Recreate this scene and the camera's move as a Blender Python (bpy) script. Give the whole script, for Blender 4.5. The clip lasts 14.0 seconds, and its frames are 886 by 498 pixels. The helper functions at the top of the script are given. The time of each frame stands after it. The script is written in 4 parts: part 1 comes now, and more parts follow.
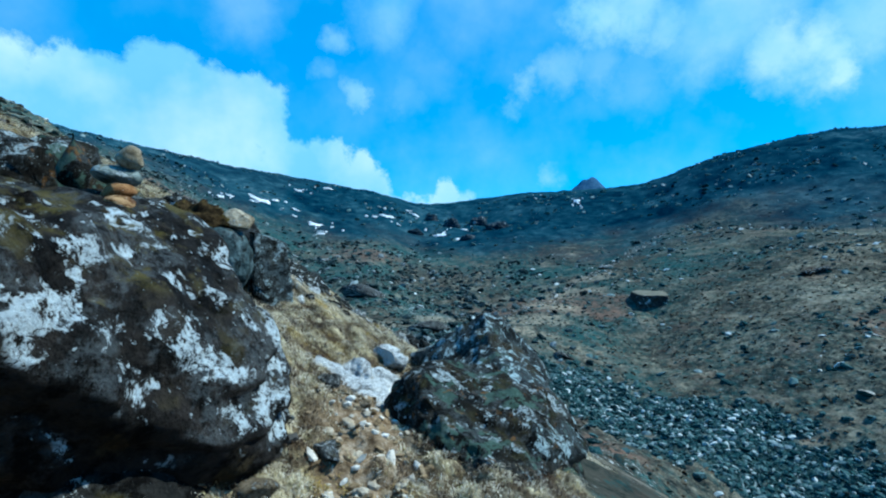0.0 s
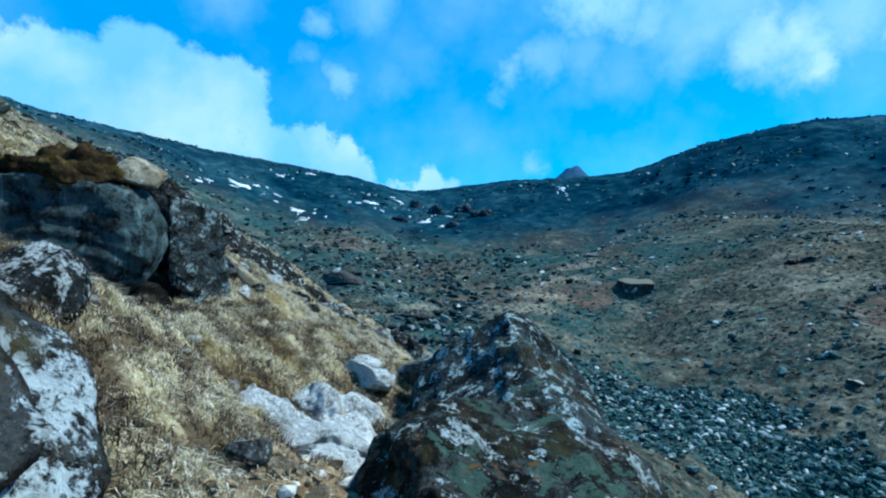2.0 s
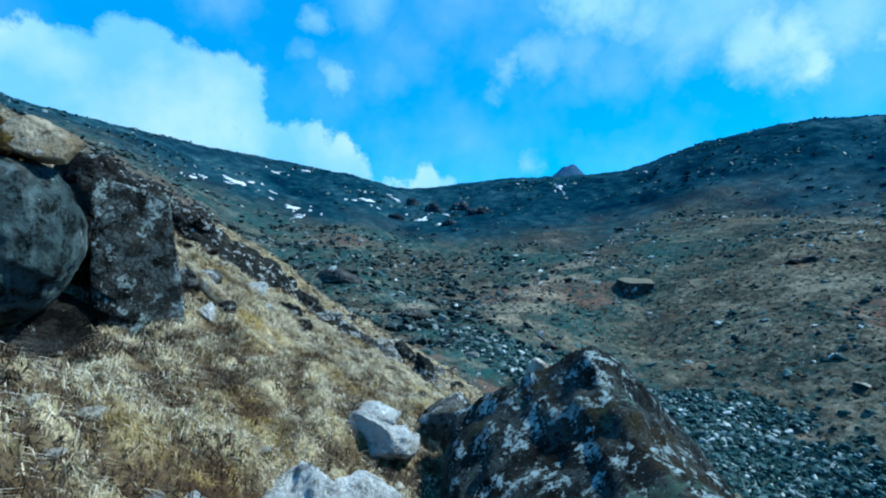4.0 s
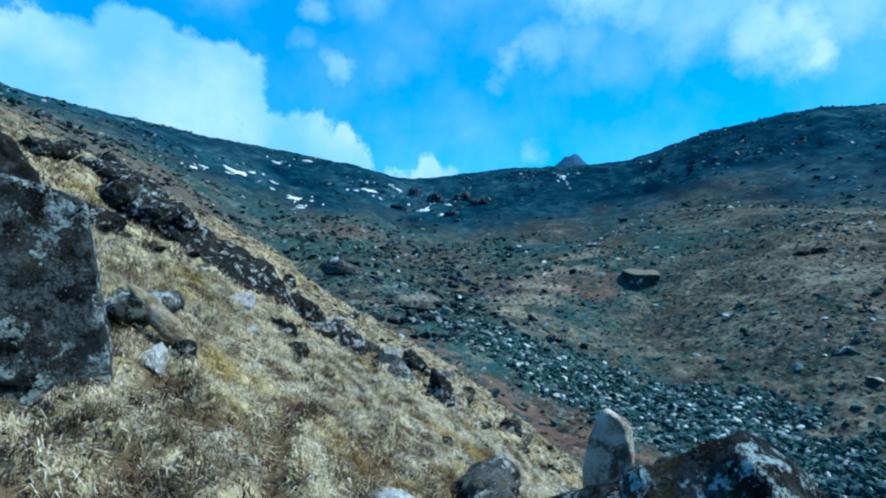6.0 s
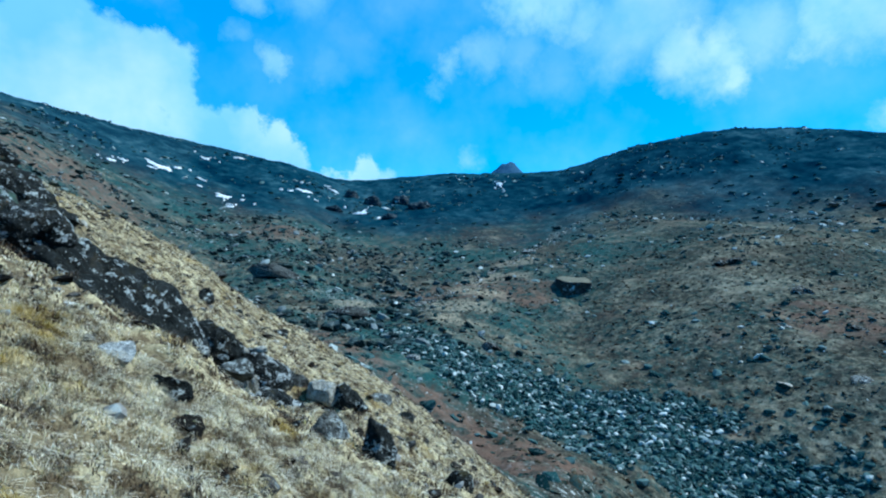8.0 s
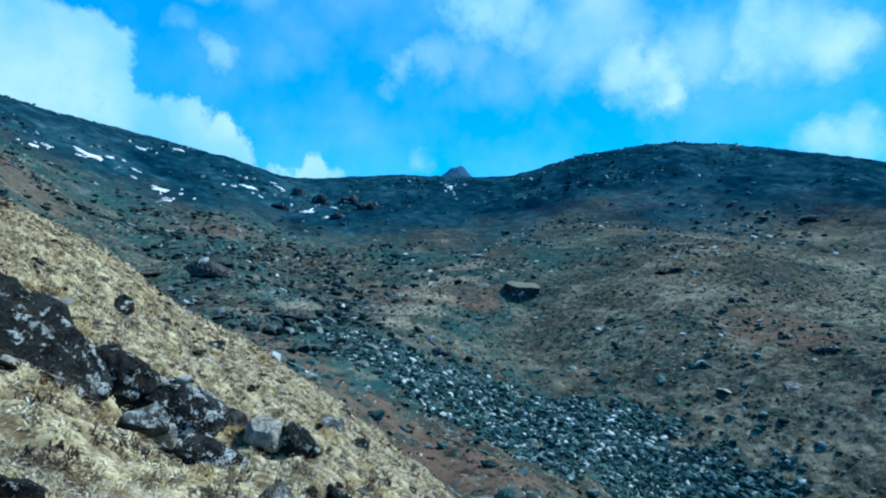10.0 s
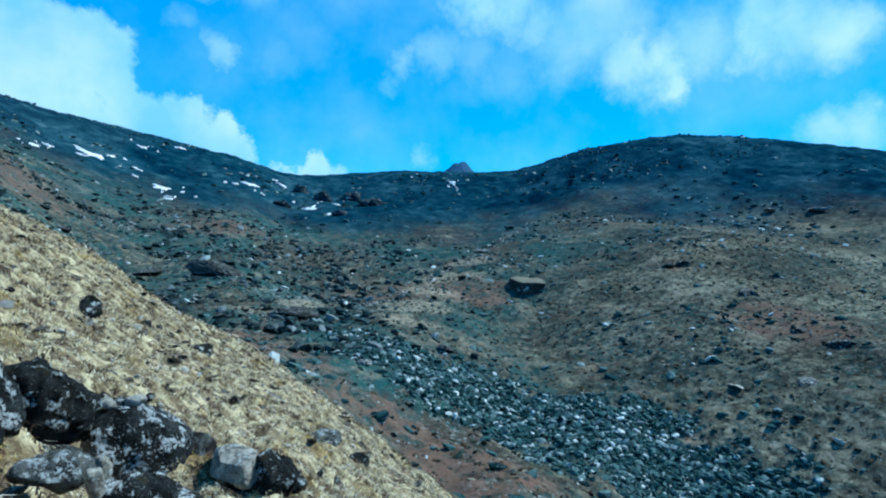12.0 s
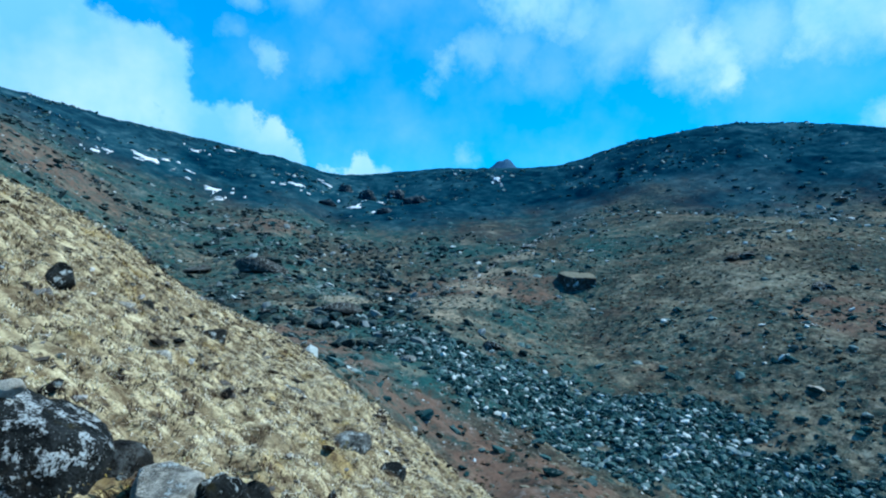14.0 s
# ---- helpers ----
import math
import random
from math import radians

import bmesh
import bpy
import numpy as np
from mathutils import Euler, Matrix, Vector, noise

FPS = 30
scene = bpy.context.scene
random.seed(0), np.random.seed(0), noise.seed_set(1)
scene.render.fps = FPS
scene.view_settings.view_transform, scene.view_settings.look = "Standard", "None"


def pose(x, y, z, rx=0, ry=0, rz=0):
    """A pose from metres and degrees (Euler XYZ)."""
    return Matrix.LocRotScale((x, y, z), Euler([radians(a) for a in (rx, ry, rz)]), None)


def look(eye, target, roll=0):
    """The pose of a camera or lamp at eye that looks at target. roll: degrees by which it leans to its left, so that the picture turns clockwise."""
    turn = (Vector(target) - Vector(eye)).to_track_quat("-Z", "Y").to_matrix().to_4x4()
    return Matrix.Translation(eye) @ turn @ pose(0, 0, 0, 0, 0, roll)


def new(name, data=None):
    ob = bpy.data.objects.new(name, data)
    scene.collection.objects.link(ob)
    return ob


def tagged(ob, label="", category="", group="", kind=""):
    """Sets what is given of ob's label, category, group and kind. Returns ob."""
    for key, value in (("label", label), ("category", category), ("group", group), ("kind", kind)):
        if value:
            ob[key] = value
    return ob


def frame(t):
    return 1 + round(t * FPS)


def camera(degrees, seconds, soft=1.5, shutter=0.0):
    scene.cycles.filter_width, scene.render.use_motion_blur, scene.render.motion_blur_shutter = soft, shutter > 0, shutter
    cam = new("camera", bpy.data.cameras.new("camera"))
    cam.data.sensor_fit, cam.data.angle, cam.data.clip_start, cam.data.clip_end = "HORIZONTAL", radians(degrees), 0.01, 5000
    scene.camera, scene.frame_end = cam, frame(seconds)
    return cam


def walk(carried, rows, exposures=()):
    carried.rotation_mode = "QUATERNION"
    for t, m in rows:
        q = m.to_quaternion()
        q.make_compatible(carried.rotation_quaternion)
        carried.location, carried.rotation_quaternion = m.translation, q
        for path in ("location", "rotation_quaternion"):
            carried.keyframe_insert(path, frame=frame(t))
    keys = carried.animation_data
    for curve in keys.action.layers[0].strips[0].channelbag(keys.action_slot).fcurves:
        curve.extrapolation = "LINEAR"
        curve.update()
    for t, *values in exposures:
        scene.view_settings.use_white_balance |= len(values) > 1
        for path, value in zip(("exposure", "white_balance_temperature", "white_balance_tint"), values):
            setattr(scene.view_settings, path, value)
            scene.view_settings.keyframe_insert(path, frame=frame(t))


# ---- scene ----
cam = camera(80.79, 14.0, soft=2.1)

# seconds, place in metres, pitch, roll and yaw in degrees
PATH = [
    (0.0, 0.000, 0.000, 0.000, -0.35, 1.52, 0.37),
    (0.5, -0.087, 0.731, -0.106, -1.01, 1.39, -0.32),
    (1.0, -0.223, 1.353, -0.185, -1.44, 1.31, -0.72),
    (1.5, -0.333, 1.929, -0.149, -1.62, 1.18, -1.28),
    (2.0, -0.234, 2.580, -0.191, -1.76, 1.22, -1.39),
    (2.5, -0.219, 3.126, -0.298, -1.71, 1.19, -1.53),
    (3.0, -0.345, 3.626, -0.263, -1.69, 1.01, -1.87),
    (5.5, -0.768, 5.430, -0.058, -2.90, 0.99, -1.67),
    (6.0, -0.831, 5.866, -0.032, -3.06, 1.02, -1.63),
    (6.5, -0.889, 6.250, -0.065, -3.00, 1.00, -1.80),
    (7.0, -0.992, 6.521, 0.124, -2.90, 0.70, -2.81),
    (7.5, -0.925, 6.867, 0.105, -2.93, 0.24, -5.30),
    (8.0, -0.888, 7.265, 0.241, -2.69, -0.48, -8.53),
    (8.5, -1.042, 7.624, 0.226, -2.52, -1.10, -10.84),
    (11.0, -1.087, 10.030, 0.276, -2.45, -2.06, -14.91),
    (11.5, -0.964, 10.278, 0.207, -2.60, -1.87, -15.05),
    (12.0, -0.764, 10.734, 0.082, -2.77, -1.56, -13.86),
    (12.5, -0.716, 11.327, -0.134, -2.92, -1.33, -12.06),
    (13.0, -0.603, 11.977, -0.308, -2.89, -1.24, -11.57),
    (13.5, -0.327, 12.725, -0.692, -2.84, -1.06, -11.23),
    (14.0, -0.222, 13.610, -0.965, -2.98, -0.66, -9.01),
]
walk(cam, [(t, pose(x, y, z, 90 + pitch, roll, yaw)) for t, x, y, z, pitch, roll, yaw in PATH],
     exposures=((0.0, 0.25, 5330, -2), (14.0, 0.25, 5330, -2)))

# ---------------------------------------------------------------- sky and sun
SUN_AZ, SUN_EL = 79.0, 48.0          # degrees to the right of ahead, degrees above level
sun = new("sun", bpy.data.lights.new("sun", "SUN"))
sun.data.energy, sun.data.angle, sun.data.color = 5.0, radians(0.6), (1.0, 0.92, 0.77)
sun.matrix_world = look((math.sin(radians(SUN_AZ)) * 100, math.cos(radians(SUN_AZ)) * 100, math.tan(radians(SUN_EL)) * 100), (0, 0, 0))

# clouds: direction from the viewer, angular radius, softness, thickness
HEAPS = [
    (-.65, .72, .23, .10, .02, 1),
    (-.577, .782, .236, .074, .015, 1), (-.517, .823, .235, .080, .016, 1), (-.454, .851, .265, .077, .017, 1), (-.393, .889, .234, .083, .018, 1),
    (-.337, .910, .241, .065, .015, 1), (-.315, .926, .209, .042, .013, 1), (-.285, .949, .137, .069, .014, 1), (-.219, .966, .139, .065, .014, 1),
    (-.164, .979, .124, .052, .012, 1), (-.139, .985, .101, .044, .013, 1), (-.069, .996, .058, .041, .011, 1), (-.004, .995, .098, .036, .011, 1),
    (.028, .997, .076, .026, .011, .9), (-.45, .87, .13, .14, .03, 1), (-.6, .79, .1, .16, .03, 1), (-.72, .66, .2, .15, .03, 1), (-.36, .92, .16, .06, .02, 1), (-.30, .94, .12, .05, .02, 1),
]
WISPS = [
    (.134, .958, .252, .024, .014, .6), (.162, .943, .291, .03, .015, .6), (.211, .929, .305, .041, .021, .5), (.274, .911, .31, .043, .022, .35),
    (.342, .894, .29, .054, .027, .25), (.265, .886, .38, .048, .022, .98), (.32, .869, .378, .055, .024, .98), (.363, .86, .358, .048, .022, .78),
    (.423, .841, .338, .073, .033, .68), (.458, .813, .359, .085, .038, .78), (.519, .805, .287, .048, .022, .88), (.562, .782, .27, .055, .024, .98),
    (.583, .774, .246, .025, .014, .98), (.608, .732, .307, .073, .033, .73), (.642, .716, .274, .034, .015, .78), (.66, .68, .318, .06, .027, .98),
    (.694, .646, .317, .073, .033, .98), (.729, .617, .297, .06, .027, .98), (.763, .628, .151, .038, .019, .85), (.778, .608, .157, .043, .022, .9),
    (-.212, .928, .307, .022, .014, .3), (-.164, .945, .283, .026, .014, .65), (-.071, .954, .29, .041, .021, .25), (.187, .974, .125, .024, .014, .5),
    (-.324, .856, .404, .065, .033, .35), (-.096, .902, .42, .065, .033, .6), (-.187, .907, .379, .03, .015, .6), (-.043, .948, .315, .054, .027, .2),
]


def build_sky():
    world = bpy.data.worlds.new("mountain_sky")
    scene.world = world
    world.use_nodes = True
    nt = world.node_tree
    nt.nodes.clear()
    N, link = nt.nodes.new, nt.links.new
    out, bg = N("ShaderNodeOutputWorld"), N("ShaderNodeBackground")
    bg.inputs["Strength"].default_value = 0.1
    link(bg.outputs[0], out.inputs[0])
    sky = N("ShaderNodeTexSky")
    sky.sky_type, sky.sun_disc = "NISHITA", False
    sky.sun_elevation, sky.sun_rotation = radians(SUN_EL), radians(SUN_AZ)
    sky.altitude, sky.air_density, sky.dust_density, sky.ozone_density = 4000, 1.0, 0.3, 2.0
    coord = N("ShaderNodeTexCoord")

    def maths(op, a, b=None, c=None):
        n = N("ShaderNodeMath")
        n.operation = op
        for i, v in enumerate((a, b, c)):
            if v is None:
                continue
            if isinstance(v, (int, float)):
                n.inputs[i].default_value = v
            else:
                link(v, n.inputs[i])
        return n.outputs[0]

    def fbm(scale, detail, rough=0.55):
        n = N("ShaderNodeTexNoise")
        n.inputs["Scale"].default_value, n.inputs["Detail"].default_value, n.inputs["Roughness"].default_value = scale, detail, rough
        link(coord.outputs["Generated"], n.inputs["Vector"])
        return n.outputs["Fac"]

    drift = N("ShaderNodeTexNoise")
    drift.inputs["Scale"].default_value, drift.inputs["Detail"].default_value = 7, 4
    link(coord.outputs["Generated"], drift.inputs["Vector"])
    pull = N("ShaderNodeVectorMath")
    pull.operation = "MULTIPLY_ADD"
    link(drift.outputs["Color"], pull.inputs[0])
    pull.inputs[1].default_value = (0.09, 0.09, 0.07)
    pull.inputs[2].default_value = (-0.045, -0.045, -0.035)
    bent = N("ShaderNodeVectorMath")
    link(coord.outputs["Generated"], bent.inputs[0])
    link(pull.outputs[0], bent.inputs[1])
    billow, wisp, broad, curl = fbm(15, 6), fbm(5, 5), fbm(4.5, 5), fbm(34, 6, 0.7)
    ragged = maths("ADD", maths("MULTIPLY", maths("SUBTRACT", billow, 0.5), 0.085), maths("MULTIPLY", maths("SUBTRACT", curl, 0.5), 0.05))
    total = None
    for x, y, z, size, soft, thick in HEAPS + WISPS:
        d = N("ShaderNodeVectorMath")
        d.operation = "DISTANCE"
        link(bent.outputs[0] if thick < 1 else coord.outputs["Generated"], d.inputs[0])
        d.inputs[1].default_value = Vector((x, y, z)).normalized()
        away = maths("ADD", maths("SUBTRACT", size, d.outputs["Value"]), ragged)
        m = N("ShaderNodeMapRange")
        m.interpolation_type = "SMOOTHSTEP"
        m.inputs["From Min"].default_value, m.inputs["From Max"].default_value = (-soft * 0.6, soft) if thick == 1 else (-soft * 1.3, soft * 1.9)
        link(away, m.inputs["Value"])
        m.inputs["To Max"].default_value = thick
        total = m.outputs[0] if total is None else maths("MAXIMUM", total, m.outputs[0])
    veil = N("ShaderNodeMapRange")
    veil.inputs["From Min"].default_value, veil.inputs["From Max"].default_value = 0.42, 0.78
    link(wisp, veil.inputs["Value"])
    thin = maths("MULTIPLY", veil.outputs[0], 0.30)
    cover = maths("MINIMUM", maths("MAXIMUM", total, thin), 1.0)
    cover = maths("MULTIPLY", cover, maths("MULTIPLY_ADD", wisp, 0.55, 0.55))
    cover = maths("MINIMUM", cover, 0.97)
    tint = N("ShaderNodeMix")
    tint.data_type, tint.blend_type = "RGBA", "MULTIPLY"
    tint.inputs["Factor"].default_value = 1
    tint.inputs[7].default_value = SKY_TINT
    link(sky.outputs[0], tint.inputs[6])
    shade = N("ShaderNodeValToRGB")
    shade.color_ramp.elements[0].position, shade.color_ramp.elements[0].color = 0.36, (2.9, 6.1, 8.8, 1)
    shade.color_ramp.elements[1].position, shade.color_ramp.elements[1].color = 0.60, (6.2, 8.1, 9.1, 1)
    link(broad, shade.inputs[0])
    mix = N("ShaderNodeMix")
    mix.data_type = "RGBA"
    link(cover, mix.inputs["Factor"])
    haze = N("ShaderNodeMix")
    haze.data_type = "RGBA"
    haze.inputs["Factor"].default_value = 0.5
    haze.inputs[7].default_value = (0.36, 4.1, 8.6, 1)
    link(tint.outputs[2], haze.inputs[6])
    link(haze.outputs[2], mix.inputs[6])
    link(shade.outputs[0], mix.inputs[7])
    link(mix.outputs[2], bg.inputs["Color"])


SKY_TINT = (0.31, 1.22, 1.78, 1)
build_sky()


# ---------------------------------------------------------------- materials
class Nodes:
    """A short way to write node materials."""

    def __init__(self, name, gloss=0.0):
        self.mat = bpy.data.materials.new(name)
        self.mat.use_nodes = True
        self.nt = self.mat.node_tree
        self.bsdf = self.nt.nodes["Principled BSDF"]
        self.bsdf.inputs["Specular IOR Level"].default_value = gloss
        self.geo = self.nt.nodes.new("ShaderNodeNewGeometry")
        self.tex = self.nt.nodes.new("ShaderNodeTexCoord")

    def put(self, socket, value):
        if isinstance(value, bpy.types.NodeSocket):
            self.nt.links.new(value, socket)
        else:
            socket.default_value = value

    def noise(self, scale, detail=5, rough=0.6, warp=0.0, vector=None, kind="FBM"):
        n = self.nt.nodes.new("ShaderNodeTexNoise")
        n.inputs["Scale"].default_value, n.inputs["Detail"].default_value = scale, detail
        n.inputs["Roughness"].default_value, n.inputs["Distortion"].default_value = rough, warp
        self.put(n.inputs["Vector"], vector or self.geo.outputs["Position"])
        return n.outputs["Fac"]

    def cells(self, scale, vector=None, feature="F1", out="Distance"):
        n = self.nt.nodes.new("ShaderNodeTexVoronoi")
        n.feature = feature
        n.inputs["Scale"].default_value = scale
        self.put(n.inputs["Vector"], vector or self.geo.outputs["Position"])
        return n.outputs[out]

    def math(self, op, a, b=0.0, c=0.0):
        n = self.nt.nodes.new("ShaderNodeMath")
        n.operation = op
        for i, v in enumerate((a, b, c)):
            self.put(n.inputs[i], v)
        return n.outputs[0]

    def step(self, v, lo, hi):
        n = self.nt.nodes.new("ShaderNodeMapRange")
        n.interpolation_type = "SMOOTHSTEP"
        n.inputs["From Min"].default_value, n.inputs["From Max"].default_value = lo, hi
        self.put(n.inputs["Value"], v)
        return n.outputs[0]

    def ramp(self, fac, stops):
        n = self.nt.nodes.new("ShaderNodeValToRGB")
        e = n.color_ramp.elements
        while len(e) < len(stops):
            e.new(0.5)
        for el, (p, c) in zip(e, stops):
            el.position, el.color = p, (*c, 1)
        self.put(n.inputs[0], fac)
        return n.outputs[0]

    def mix(self, fac, a, b, blend="MIX"):
        n = self.nt.nodes.new("ShaderNodeMix")
        n.data_type, n.blend_type = "RGBA", blend
        self.put(n.inputs[0], fac)
        for s, v in ((n.inputs[6], a), (n.inputs[7], b)):
            self.put(s, (*v, 1) if isinstance(v, tuple) else v)
        return n.outputs[2]

    def attr(self, name):
        n = self.nt.nodes.new("ShaderNodeAttribute")
        n.attribute_name = name
        return n.outputs["Fac"]

    def rand(self):
        return self.nt.nodes.new("ShaderNodeObjectInfo").outputs["Random"]

    def up(self):
        n = self.nt.nodes.new("ShaderNodeSeparateXYZ")
        self.put(n.inputs[0], self.geo.outputs["Normal"])
        return n.outputs["Z"]

    def thin(self, colour, share=0.25):
        """Lets light through, as dry blades do."""
        t, m = self.nt.nodes.new("ShaderNodeBsdfTranslucent"), self.nt.nodes.new("ShaderNodeMixShader")
        self.put(t.inputs["Color"], colour)
        m.inputs[0].default_value = share
        self.nt.links.new(self.bsdf.outputs[0], m.inputs[1])
        self.nt.links.new(t.outputs[0], m.inputs[2])
        self.nt.links.new(m.outputs[0], self.nt.nodes["Material Output"].inputs["Surface"])

    def done(self, colour, rough=0.9, height=None, strength=0.5, distance=0.02):
        self.put(self.bsdf.inputs["Base Color"], colour)
        self.put(self.bsdf.inputs["Roughness"], rough)
        if height is not None:
            b = self.nt.nodes.new("ShaderNodeBump")
            b.inputs["Strength"].default_value, b.inputs["Distance"].default_value = strength, distance
            self.put(b.inputs["Height"], height)
            self.put(self.bsdf.inputs["Normal"], b.outputs[0])
        return self.mat


def rock_material(name, dark, light, lichen=0.5, lichen_size=3.0, lichen_colour=(0.70, 0.78, 0.80), moss=0.3, orange=0.25, streak=0.0, film_share=0.25, moss_tones=((0.03, 0.033, 0.012), (0.15, 0.12, 0.035)), sunny_crust=0.0, verdant=0.0):
    """Weathered stone: mottled grain, crusts of pale lichen with ragged rims, black stains, rusty spots and moss on what faces up."""
    n = Nodes(name, 0.08)
    shift = n.nt.nodes.new("ShaderNodeVectorMath")
    n.put(shift.inputs[0], n.tex.outputs["Object"])
    n.put(shift.inputs[1], n.math("MULTIPLY", n.rand(), 60.0))
    pos = shift.outputs[0]
    base = n.mix(n.step(n.noise(2.6, 9, 0.78, 0.2, pos), 0.42, 0.58), dark, light)
    base = n.mix(n.step(n.noise(13, 7, 0.8, 0.1, pos), 0.40, 0.62), base, n.mix(0.55, base, light))
    base = n.mix(n.step(n.noise(5, 8, 0.75, 0.3, pos), 0.47, 0.58), base, tuple(c * (0.2 if dark[0] < 0.1 else 0.6) for c in dark))
    film = n.math("MULTIPLY", n.step(n.noise(lichen_size * 0.7, 6, 0.7, 0.2, pos), 0.51 - 0.06 * lichen, 0.58 - 0.06 * lichen), n.step(n.noise(lichen_size * 5, 8, 0.82, 0.1, pos), 0.43, 0.54))
    unshaded = n.step(n.up(), -0.4, 0.0)        # undersides lose their crusts, which puts their shade into the colour
    film = n.math("MULTIPLY", film, unshaded)
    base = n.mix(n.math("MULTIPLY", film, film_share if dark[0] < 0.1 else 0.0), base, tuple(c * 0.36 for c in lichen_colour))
    damp = n.step(n.noise(1.5, 7, 0.72, 0.4, pos), 0.56, 0.64)
    base = n.mix(n.math("MULTIPLY", damp, moss * 1.6), base, n.mix(n.noise(18, 5, 0.7, 0, pos), (0.012, 0.011, 0.006), (0.085, 0.062, 0.03)))
    base = n.mix(n.math("MULTIPLY", n.step(n.noise(45, 4, 0.7, 0, pos), 0.5, 0.7), 0.4), base, light)
    large = n.math("ADD", n.noise(lichen_size, 5, 0.6, 0.1, pos), n.math("MULTIPLY", n.noise(lichen_size * 4.5, 7, 0.76, 0.15, pos), 0.55))
    if sunny_crust:          # thicker crust towards the sun: part of that side's light is in the colour
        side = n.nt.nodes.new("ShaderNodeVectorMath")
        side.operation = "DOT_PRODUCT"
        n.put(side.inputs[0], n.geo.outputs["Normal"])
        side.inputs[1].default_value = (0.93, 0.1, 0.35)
        large = n.math("MULTIPLY_ADD", n.step(side.outputs["Value"], 0.80, 0.98), sunny_crust, large)
    edge = 0.945 - 0.22 * lichen
    crust = n.math("MULTIPLY", n.step(large, edge, edge + 0.035), n.step(n.noise(lichen_size * 3, 5, 0.7, 0.5, pos), 0.42, 0.47))
    specks = n.math("MULTIPLY", n.step(n.noise(lichen_size * 9, 5, 0.65, 0.2, pos), 0.70 - 0.12 * lichen, 0.73 - 0.12 * lichen), 0.8)
    crust = n.math("MAXIMUM", crust, specks)
    crust = n.math("MULTIPLY", crust, n.step(n.noise(lichen_size * 7, 7, 0.8, 0.15, pos), 0.41, 0.49))
    crust = n.math("MULTIPLY", crust, unshaded)
    tone = n.mix(n.noise(lichen_size * 6, 5, 0.7, 0, pos), tuple(c * 0.45 for c in lichen_colour), lichen_colour)
    col = n.mix(n.math("MULTIPLY", crust, 0.95), base, tone)
    if streak:
        slant = n.nt.nodes.new("ShaderNodeMapping")
        slant.inputs["Rotation"].default_value, slant.inputs["Scale"].default_value = (0, radians(52), 0), (6.5, 3.0, 0.8)
        n.put(slant.inputs["Vector"], pos)
        col = n.mix(n.math("MULTIPLY", n.step(n.noise(1.0, 6, 0.65, 0.6, slant.outputs[0]), 0.50, 0.64), 0.4 * streak), col, (0.30, 0.42, 0.45))
    if verdant:
        col = n.mix(n.math("MULTIPLY", n.step(n.noise(2.3, 6, 0.7, 0.3, pos), 0.66 - 0.14 * verdant, 0.69 - 0.14 * verdant), 0.85), col, n.mix(n.noise(15, 6, 0.75, 0, pos), (0.012, 0.03, 0.022), (0.12, 0.20, 0.16)))
    rust = n.step(n.noise(lichen_size * 1.4, 6, 0.65, 0.5, pos), 0.74 - 0.2 * orange, 0.80 - 0.2 * orange)
    col = n.mix(n.math("MULTIPLY", rust, 0.75), col, n.mix(n.noise(20, 4), (0.10, 0.045, 0.014), (0.26, 0.13, 0.03)))
    green = n.math("MULTIPLY", n.step(n.up(), 0.35, 0.85), n.step(n.noise(2.6, 6, 0.7, 0.3, pos), 0.62 - 0.25 * moss, 0.72 - 0.25 * moss))
    col = n.mix(n.math("MULTIPLY", green, 0.9), col, n.mix(n.noise(12, 4, 0.6, 0, pos), *moss_tones))
    h = n.math("ADD", n.math("ADD", n.noise(5, 9, 0.72, 0, pos), n.math("MULTIPLY", n.noise(17, 6, 0.72, 0, pos), 0.28)), n.math("MULTIPLY", crust, 0.08))
    return n.done(col, n.math("MULTIPLY_ADD", crust, 0.12, 0.8), h, 1.0, 0.10)


ROCK_DARK = rock_material("dark_lichened_gneiss", (0.006, 0.007, 0.007), (0.030, 0.026, 0.023), 0.42, 2.4, (0.82, 0.94, 1.0), moss=0.55, film_share=0.2, sunny_crust=0.085)
ROCK_POINT = rock_material("dark_mottled_gneiss", (0.006, 0.009, 0.011), (0.022, 0.027, 0.028), 0.56, 4.8, (0.68, 0.88, 0.94), moss=0.3, orange=0.4, film_share=0.22, verdant=0.5, moss_tones=((0.010, 0.011, 0.006), (0.07, 0.058, 0.022)))
ROCK_UPRIGHT = rock_material("mottled_slab", (0.008, 0.011, 0.012), (0.045, 0.052, 0.052), 0.52, 7.0, (0.60, 0.76, 0.80), moss=0.35, orange=0.4, film_share=0.5)
ROCK_FLECK = rock_material("white_flecked_black_rock", (0.004, 0.006, 0.007), (0.014, 0.017, 0.018), 0.66, 5.0, (0.80, 0.88, 0.92), moss=0.2, orange=0.1, film_share=0.08, moss_tones=((0.010, 0.011, 0.006), (0.06, 0.052, 0.022)))
ROCK_BLACK = rock_material("black_crusted_rock", (0.004, 0.006, 0.006), (0.016, 0.019, 0.02), 0.46, 5.0, moss=0.25, orange=0.1, film_share=0.08, moss_tones=((0.010, 0.011, 0.006), (0.06, 0.052, 0.022)))
ROCK_GREY = rock_material("grey_gneiss", (0.03, 0.036, 0.038), (0.13, 0.14, 0.14), 0.6, 5.5, moss=0.25, orange=0.2)
ROCK_PALE = rock_material("pale_quartz_stone", (0.24, 0.235, 0.21), (0.50, 0.49, 0.44), 0.25, 5.0, moss=0.0, orange=0.1)
